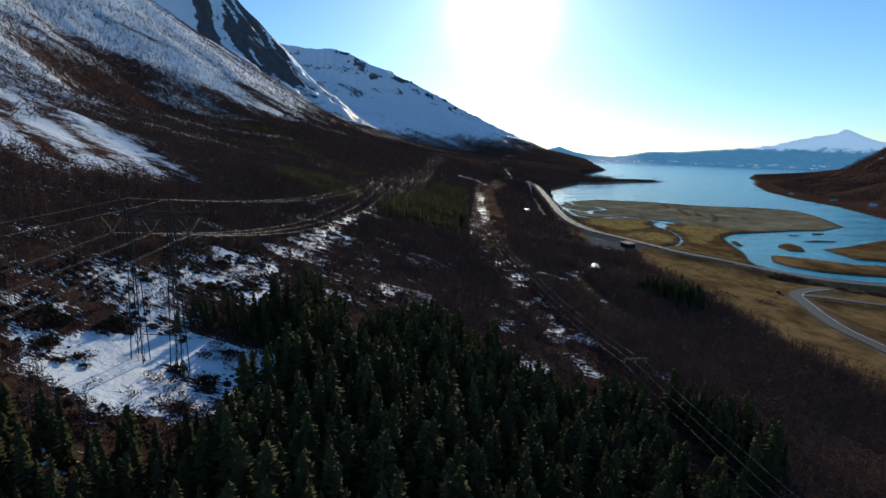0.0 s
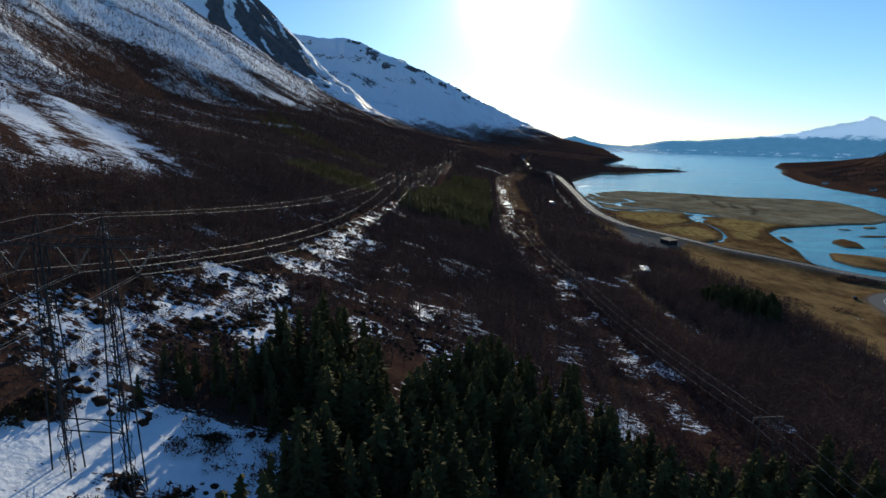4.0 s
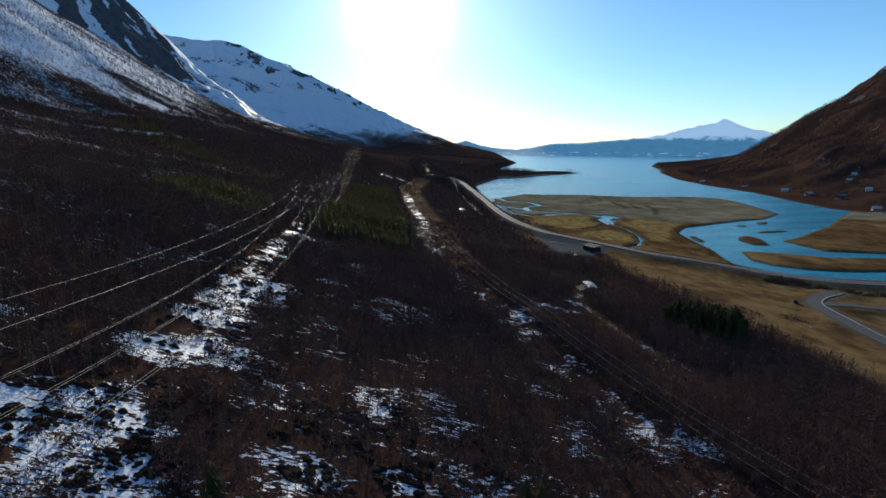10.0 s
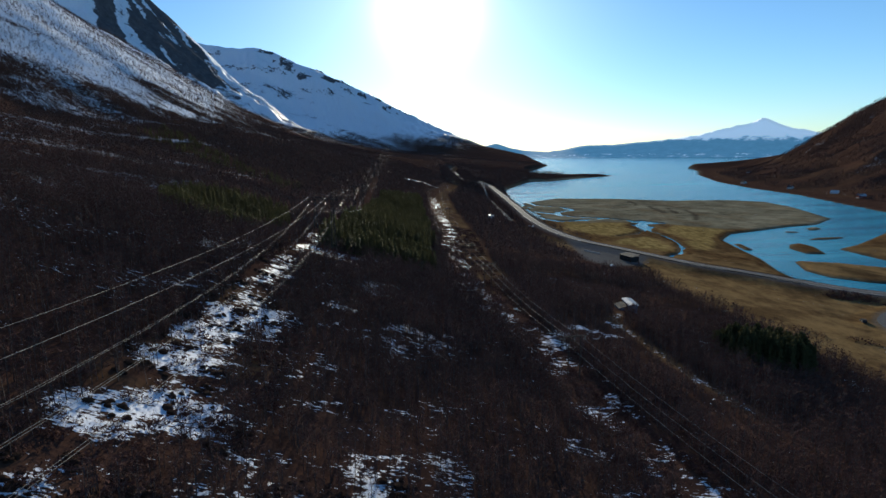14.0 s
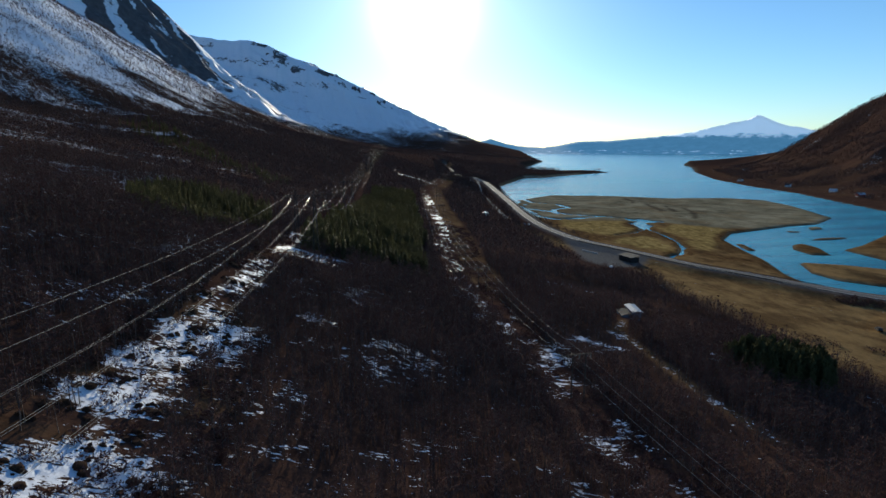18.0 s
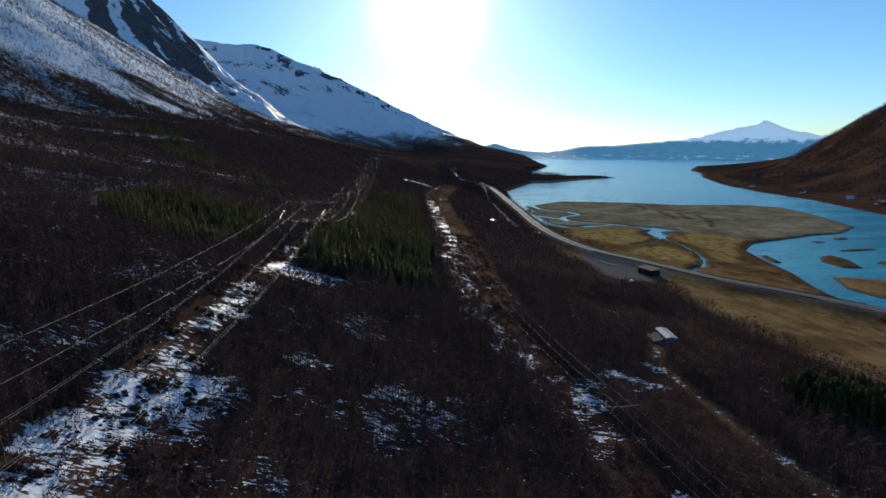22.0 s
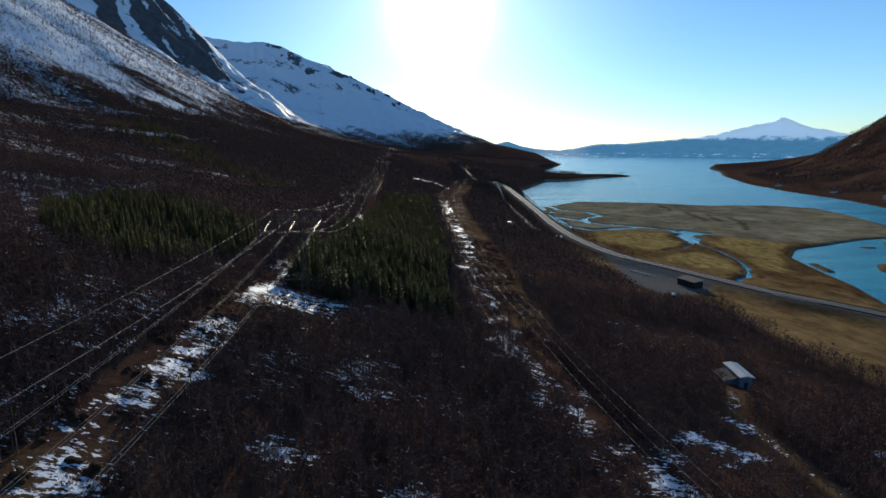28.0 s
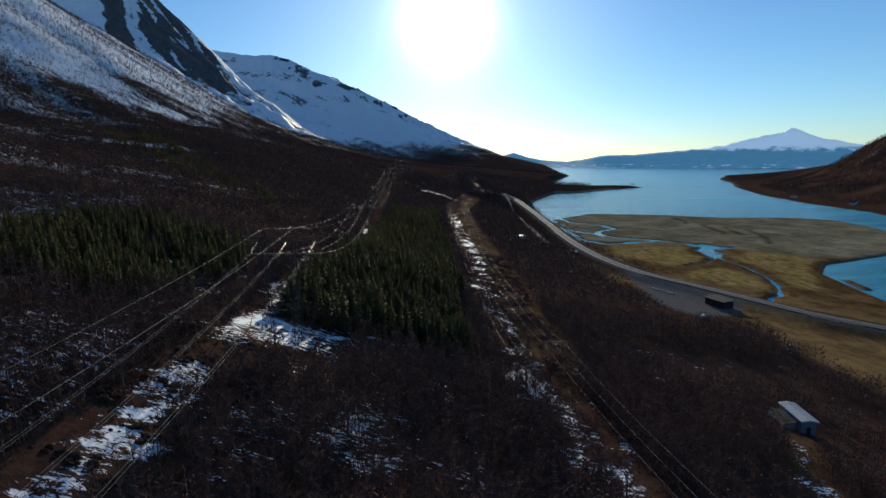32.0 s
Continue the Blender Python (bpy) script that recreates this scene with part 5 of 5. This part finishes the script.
def wood_pole(x, y, turn, tall=11.5, wide=4.4):
    z = ground_z(x, y)
    pole = thing("utility_pole", x, y, z, turn, "brown wooden H-frame power pole with crossarm", "power pole", "poles of the lower power line")
    for side in (-wide / 2, wide / 2):
        part("post", Shape().bar((side, 0, -0.8), (side, 0, tall), 0.16, 0.11, 8), POLE_WOOD, pole)
    part("crossarm", Shape().box(-wide * 0.95, wide * 0.95, -0.1, 0.1, tall - 0.5, tall - 0.28), POLE_WOOD, pole)
    part("brace", Shape().bar((-wide / 2, 0.1, tall - 4), (wide / 2, 0.1, tall - 1), 0.05).bar((wide / 2, 0.1, tall - 4), (-wide / 2, 0.1, tall - 1), 0.05), POLE_WOOD, pole)
    for px in (-wide * 0.9, 0, wide * 0.9):
        s = part("insulator_string", Shape().bar((px, 0, tall - 0.4), (px, 0, tall - 1.55), 0.02), STEEL, pole)
        for k in range(6):
            part("disc", Shape().bar((px, 0, tall - 0.55 - 0.17 * k), (px, 0, tall - 0.68 - 0.17 * k), 0.13, 0.06, 6), GLASS_DISC, s)
    return z


POLE_SPOTS = [(80, 100), (69.5, 217), (61, 320), (63, 420), (65, 470), (77.5, 582), (92, 690), (107, 800), (120, 900), (196, 1190), (232, 1425)]
WEST_POLES = [(50, 408), (56.8, 483.5), (71, 606.5), (80, 690), (91, 790), (104, 900), (180, 1190)]
for spots, wide in ((POLE_SPOTS, 3.2), (WEST_POLES, 2.6)):
    pole_z = [wood_pole(x, y, heading(spots, k), 11.5 if wide > 3 else 9.5, wide) for k, (x, y) in enumerate(spots)]
    for px in (-0.9 * wide, 0, 0.9 * wide):
        pts = []
        for k, (x, y) in enumerate(spots):
            a = radians(heading(spots, k))
            pts.append((x + px * math.cos(a), y + px * math.sin(a), pole_z[k] + (10.0 if wide > 3 else 8.0)))
        cable("power_cable", pts, 0.02, "thin shiny overhead conductor", "conductors of the lower power line", 0.018)


# ---- buildings ----
GREY_ROOF = simple("grey_metal_roof", [(0.3, (0.42, 0.44, 0.46)), (0.7, (0.6, 0.61, 0.62))], 1.2, 0.45, 0.3)
BARN_ROOF = simple("dull_sheet_metal", [(0.3, (0.3, 0.31, 0.32)), (0.7, (0.42, 0.43, 0.44))], 1.0, 0.55, 0.35)
SHEET_METAL = simple("bright_sheet_metal", [(0.3, (0.42, 0.43, 0.45)), (0.7, (0.55, 0.56, 0.58))], 1.0, 0.42, 0.8)
BLUE_WALL = simple("weathered_blue_boards", [(0.3, (0.1, 0.13, 0.17)), (0.7, (0.19, 0.23, 0.28))], 3.0, 0.8, stretch=(5, 5, 0.6))
DARK_WALL = simple("tarred_boards", [(0.3, (0.012, 0.012, 0.013)), (0.7, (0.035, 0.033, 0.033))], 3.0, 0.8, stretch=(5, 5, 0.6))
WHITE_WALL = simple("white_boards", [(0.3, (0.66, 0.66, 0.64)), (0.7, (0.82, 0.82, 0.8))], 2.0, 0.7, stretch=(1, 1, 6))
RED_WALL = simple("red_boards", [(0.3, (0.2, 0.03, 0.022)), (0.7, (0.32, 0.06, 0.04))], 2.0, 0.75, stretch=(5, 5, 0.6))
DARK_ROOF = simple("dark_roof_tiles", [(0.3, (0.03, 0.03, 0.033)), (0.7, (0.075, 0.07, 0.07))], 4.0, 0.7)
PANE = simple("window_glass", [(0.3, (0.02, 0.026, 0.032)), (0.7, (0.04, 0.05, 0.06))], 1.0, 0.08, 0.0, 0.6)
CONCRETE = simple("concrete", [(0.3, (0.36, 0.35, 0.33)), (0.7, (0.55, 0.54, 0.51))], 3.0, 0.85)
RUBBER = simple("rubber", [(0.3, (0.012, 0.012, 0.012)), (0.7, (0.03, 0.03, 0.03))], 8.0, 0.85)


def gable_house(name, x, y, turn, long, wide, wall, rise, walls, roofs, label, category, group="", windows=3, chimney=True):
    """Walls with gables, two roof slabs with eaves, door, windows with frames; long runs along the local y."""
    z = ground_z(x, y)
    house = thing(name, x, y, z, turn, label, category, group)
    a, b = wide / 2, long / 2
    body = Shape()
    body.add([(-a, -b, -1.5), (a, -b, -1.5), (a, -b, wall), (0, -b, wall + rise), (-a, -b, wall), (-a, b, -1.5), (a, b, -1.5), (a, b, wall), (0, b, wall + rise), (-a, b, wall)],
             [(0, 1, 2, 3, 4), (9, 8, 7, 6, 5), (1, 6, 7, 2), (0, 4, 9, 5), (0, 5, 6, 1), (2, 7, 8, 3), (4, 3, 8, 9)])
    part("wall", body, walls, house)
    part("plinth", Shape().box(-a - 0.06, a + 0.06, -b - 0.06, b + 0.06, -1.6, 0.35), CONCRETE, house)
    fall = rise / a
    for side in (-1, 1):
        x0, x1 = 0.0, side * (a + 0.45)
        z0, z1 = wall + rise + 0.05, wall - 0.45 * fall + 0.05
        slab = Shape()
        lo = [(x0, -b - 0.4, z0), (x1, -b - 0.4, z1), (x1, b + 0.4, z1), (x0, b + 0.4, z0)]
        hi = [(p, q, r + 0.16) for p, q, r in lo]
        slab.add(lo + hi, [(0, 1, 2, 3), (7, 6, 5, 4), (0, 4, 5, 1), (1, 5, 6, 2), (2, 6, 7, 3), (3, 7, 4, 0)])
        part("roof", slab, roofs[(side + 1) // 2] if isinstance(roofs, tuple) else roofs, house)
        part("barge_board", Shape().bar((x0, -b - 0.42, z0 + 0.02), (x1, -b - 0.42, z1 + 0.02), 0.09), WHITE_WALL if walls is not DARK_WALL else walls, house)
    part("ridge_cap", Shape().bar((0, -b - 0.4, wall + rise + 0.2), (0, b + 0.4, wall + rise + 0.2), 0.1), roofs[0] if isinstance(roofs, tuple) else roofs, house)
    for side in (-1, 1):
        for k in range(windows):
            yy = -b + long * (k + 0.5) / windows
            win = part("window", Shape().box(side * a - 0.05, side * a + 0.05, yy - 0.6, yy + 0.6, wall - 1.7, wall - 0.5), WHITE_WALL, house, "white window frame")
            part("pane", Shape().box(side * (a + 0.03) - 0.04, side * (a + 0.03) + 0.04, yy - 0.48, yy + 0.48, wall - 1.58, wall - 0.62), PANE, win)
    door = part("door", Shape().box(-0.5, 0.5, -b - 0.06, -b + 0.04, 0.3, 2.35), DARK_WALL, house, "dark boarded door")
    part("door_handle", Shape().bar((0.36, -b - 0.12, 1.3), (0.36, -b - 0.05, 1.3), 0.03), STEEL, door)
    if chimney:
        part("chimney", Shape().box(-0.35, 0.35, 0.3, 1.0, wall + rise * 0.6, wall + rise + 0.9), CONCRETE, house)
    return house


barn = gable_house("barn", 120.7, 402.2, -12, 10.2, 3.4, 3.9, 0.3, BLUE_WALL, BARN_ROOF, "weathered blue-grey barn with pale metal roof in the birch wood", "barn", windows=2, chimney=False)
lean = Shape().add([(-5.2, -3.2, -2), (-1.72, -3.2, -2), (-1.72, 4.4, -2), (-5.2, 4.4, -2), (-5.2, -3.2, 1.9), (-1.72, -3.2, 2.7), (-1.72, 4.4, 2.7), (-5.2, 4.4, 1.9)], [(3, 2, 1, 0), (0, 1, 5, 4), (1, 2, 6, 5), (2, 3, 7, 6), (3, 0, 4, 7), (4, 5, 6, 7)])
part("lean_to", lean, BLUE_WALL, barn)
part("lean_to_roof", Shape().add([(-5.5, -3.4, 1.85), (-1.74, -3.4, 2.72), (-1.74, 4.6, 2.72), (-5.5, 4.6, 1.85), (-5.5, -3.4, 1.97), (-1.74, -3.4, 2.84), (-1.74, 4.6, 2.84), (-5.5, 4.6, 1.97)], [(3, 2, 1, 0), (4, 5, 6, 7), (0, 1, 5, 4), (1, 2, 6, 5), (2, 3, 7, 6), (3, 0, 4, 7)]), DARK_WALL, barn, "dark lean-to roof")
gable_house("house", 153, 767, 20, 5.0, 4.2, 2.8, 0.5, WHITE_WALL, SHEET_METAL, "small white wooden house above the shore road", "house")
FARMS = [(876, 929, WHITE_WALL), (735, 822, WHITE_WALL), (722, 866, RED_WALL), (772, 1052, WHITE_WALL), (650, 700, RED_WALL), (806, 1215, WHITE_WALL), (772, 814, WHITE_WALL), (706, 800, RED_WALL), (752, 940, WHITE_WALL), (1018, 1471, WHITE_WALL), (812, 880, RED_WALL)]
for k, (hx, hy, paint) in enumerate(FARMS):
    gable_house("house", hx, hy, 37 * k % 90, 8 + k % 3, 6.2, 2.8, 2.3, paint, DARK_ROOF if k % 2 else GREY_ROOF, ("white" if paint is WHITE_WALL else "red") + " wooden farmhouse on the far hillside", "house", "farms across the water")


def long_shed(x, y, turn):
    z = ground_z(x, y)
    shed = thing("storage_shed", x, y, z, turn, "long low black-tarred storage shed beside the main road", "shed")
    part("wall", Shape().box(-6.2, 6.2, -3.2, 3.2, -1, 3.4), DARK_WALL, shed)
    roof = Shape()
    lo = [(-6.8, -3.8, 3.42), (6.8, -3.8, 3.42), (6.8, 3.8, 4.3), (-6.8, 3.8, 4.3)]
    roof.add(lo + [(p, q, r + 0.2) for p, q, r in lo], [(3, 2, 1, 0), (4, 5, 6, 7), (0, 1, 5, 4), (1, 2, 6, 5), (2, 3, 7, 6), (3, 0, 4, 7)])
    part("roof", roof, DARK_WALL, shed)
    for k in range(3):
        xx = -4.1 + 4.1 * k
        door = part("door", Shape().box(xx - 1.7, xx + 1.7, -3.3, -3.2, 0.0, 2.9), DARK_WALL, shed)
        part("door_post", Shape().box(xx - 1.95, xx - 1.8, -3.34, -3.2, 0, 3.0), POLE_WOOD, shed)
        part("handle", Shape().box(xx + 1.5, xx + 1.56, -3.38, -3.3, 1.2, 1.6), STEEL, door)


long_shed(194.5, 541, -79)


def car(x, y, turn, paint, label):
    z = ground_z(x, y) + 0.05
    auto = thing("car", x, y, z, turn, label, "car")
    lower = Shape()
    prof = [(-2.1, 0.35), (2.1, 0.35), (2.15, 0.75), (1.2, 0.9), (0.6, 1.42), (-1.3, 1.45), (-2.05, 0.95)]
    n = len(prof)
    lower.add([(p, -0.85, q) for p, q in prof] + [(p, 0.85, q) for p, q in prof], [tuple(range(n)), tuple(range(2 * n - 1, n - 1, -1))] + [(k, k + n, (k + 1) % n + n, (k + 1) % n) for k in range(n)])
    part("body", lower, paint, auto)
    for side in (-1, 1):
        part("side_window", Shape().box(-1.1, 0.45, side * 0.86 - 0.02, side * 0.86 + 0.02, 0.98, 1.36), PANE, auto)
    part("windscreen", Shape().bar((0.92, -0.7, 1.17), (0.92, 0.7, 1.17), 0.2), PANE, auto)
    for px in (-1.3, 1.3):
        for side in (-1, 1):
            wheel = part("wheel", Shape().bar((px, side * 0.7, 0.33), (px, side * 0.9, 0.33), 0.33, sides=14), RUBBER, auto)
            part("rim", Shape().bar((px, side * 0.89, 0.33), (px, side * 0.92, 0.33), 0.2, sides=10), STEEL, wheel)


car(170, 517, 40, WHITE_WALL, "white car parked on the gravel lay-by")
car(174.5, 691, 80, WHITE_WALL, "white car parked beside the main road")
car(174, 700, 82, BLUE_WALL, "grey-blue car parked beside the main road")
car(225.5, 391, 60, DARK_WALL, "dark car beside the road junction")

for k in range(7):
    bx, by = 179.5 + 0.75 * k, 581 - 2.3 * k
    block = thing("concrete_block", bx, by, ground_z(bx, by), 18, "pale concrete block in a row on the lay-by", "barrier", "row of blocks on the lay-by")
    part("block", Shape().box(-0.8, 0.8, -0.35, 0.35, -0.1, 0.55), CONCRETE, block)
    part("top", Shape().box(-0.74, 0.74, -0.29, 0.29, 0.55, 0.72), CONCRETE, block)


def guard_rail(points, offset, label):
    """Steel rail on posts beside a road."""
    spots = []
    for (ax, ay), (bx, by) in zip(points[:-1], points[1:]):
        n = max(1, int(math.hypot(bx - ax, by - ay) / 4))
        length = math.hypot(bx - ax, by - ay)
        ox, oy = (by - ay) / length * offset, -(bx - ax) / length * offset
        spots += [(ax + (bx - ax) * k / n + ox, ay + (by - ay) * k / n + oy) for k in range(n)]
    x0, y0 = spots[0]
    rail = thing("guard_rail", x0, y0, ground_z(x0, y0), 0, label, "guard rail", "guard rails of the main road")
    z0 = ground_z(x0, y0)
    beam, tops = Shape(), []
    for x, y in spots:
        z = ground_z(x, y)
        tops.append((x - x0, y - y0, z - z0 + 0.72))
        part("post", Shape().box(x - x0 - 0.07, x - x0 + 0.07, y - y0 - 0.07, y - y0 + 0.07, z - z0 - 0.3, z - z0 + 0.75), STEEL, rail)
    for a, b in zip(tops[:-1], tops[1:]):
        beam.bar(a, b, 0.17)
    part("beam", beam, STEEL, rail)


guard_rail([(191, 607), (202, 579), (209, 559), (222, 517), (237, 489), (257, 447)], 4.6, "galvanised steel guard rail on the seaward road edge")
guard_rail([(222, 517), (237, 489), (257, 447)], -4.6, "galvanised steel guard rail on the field side of the road")
guard_rail([(205, 865), (188, 745), (181, 660)], -4.6, "galvanised steel guard rail above the shore")


def mast(x, y):
    z = ground_z(x, y)
    ob = thing("radio_mast", x, y, z, 0, "thin grey lattice radio mast above the shore", "mast")
    part("mast", lattice_leg(0, 0, 30, 1.0, 0.35), STEEL, ob)
    for k in range(3):
        a = 2.1 * k
        part("antenna", Shape().box(0.5 * math.cos(a) - 0.15, 0.5 * math.cos(a) + 0.15, 0.5 * math.sin(a) - 0.15, 0.5 * math.sin(a) + 0.15, 27.5, 29.8), CONCRETE, ob)


mast(308, 1302)


# ---- juniper mounds in the clearing ----
JUNIPER = simple("juniper", [(0.3, (0.03, 0.022, 0.012)), (0.55, (0.06, 0.04, 0.02)), (0.75, (0.095, 0.07, 0.028))], 1.5, 0.85, 0.0, 0.03)


def juniper_mesh(seed):
    rng = np.random.default_rng(seed)
    v, f = [], []
    for n in range(420):
        a, e = rng.uniform(0, 6.28), rng.random() ** 1.2 * 1.5
        r = (0.72 + 0.28 * rng.random()) * (0.85 + 0.2 * math.sin(3 * a + seed) * math.cos(2 * e))
        at = np.array((r * math.cos(a) * math.cos(e), r * math.sin(a) * math.cos(e), 0.55 * r * math.sin(e)))
        i = len(v)
        v += [tuple(at), tuple(at * 0.96 + rng.normal(0, 0.09, 3)), tuple(at * 0.96 + rng.normal(0, 0.09, 3) + (0, 0, 0.05))]
        f.append((i, i + 1, i + 2))
    me = bpy.data.meshes.new("foliage")
    me.from_pydata(v, [], f)
    me.materials.append(JUNIPER)
    stem = Shape()
    for k in range(5):
        a = 1.26 * k
        stem.bar((0, 0, -0.15), (0.55 * math.cos(a), 0.55 * math.sin(a), 0.25), 0.05, 0.02)
    wood = bpy.data.meshes.new("stems")
    wood.from_pydata(stem.v, [], stem.f)
    wood.materials.append(BARK)
    return me, wood


JUNIPERS = [juniper_mesh(k) for k in range(4)]
for k, (bx, by, br) in enumerate(MOUNDS):
    root = new("juniper_bush")
    root.matrix_basis = pose(bx, by, ground_z(bx, by) - 0.1, 0, 0, 57 * k) @ Matrix.Diagonal((br, br * 0.85, br * 0.9, 1))
    tagged(root, ("broad " if br > 2.1 else "small ") + "dark brown juniper bush in a snowy clearing", "bush", "junipers by the tower")
    for name, me in zip(("foliage", "stems"), JUNIPERS[k % 4]):
        new(name, me).parent = root
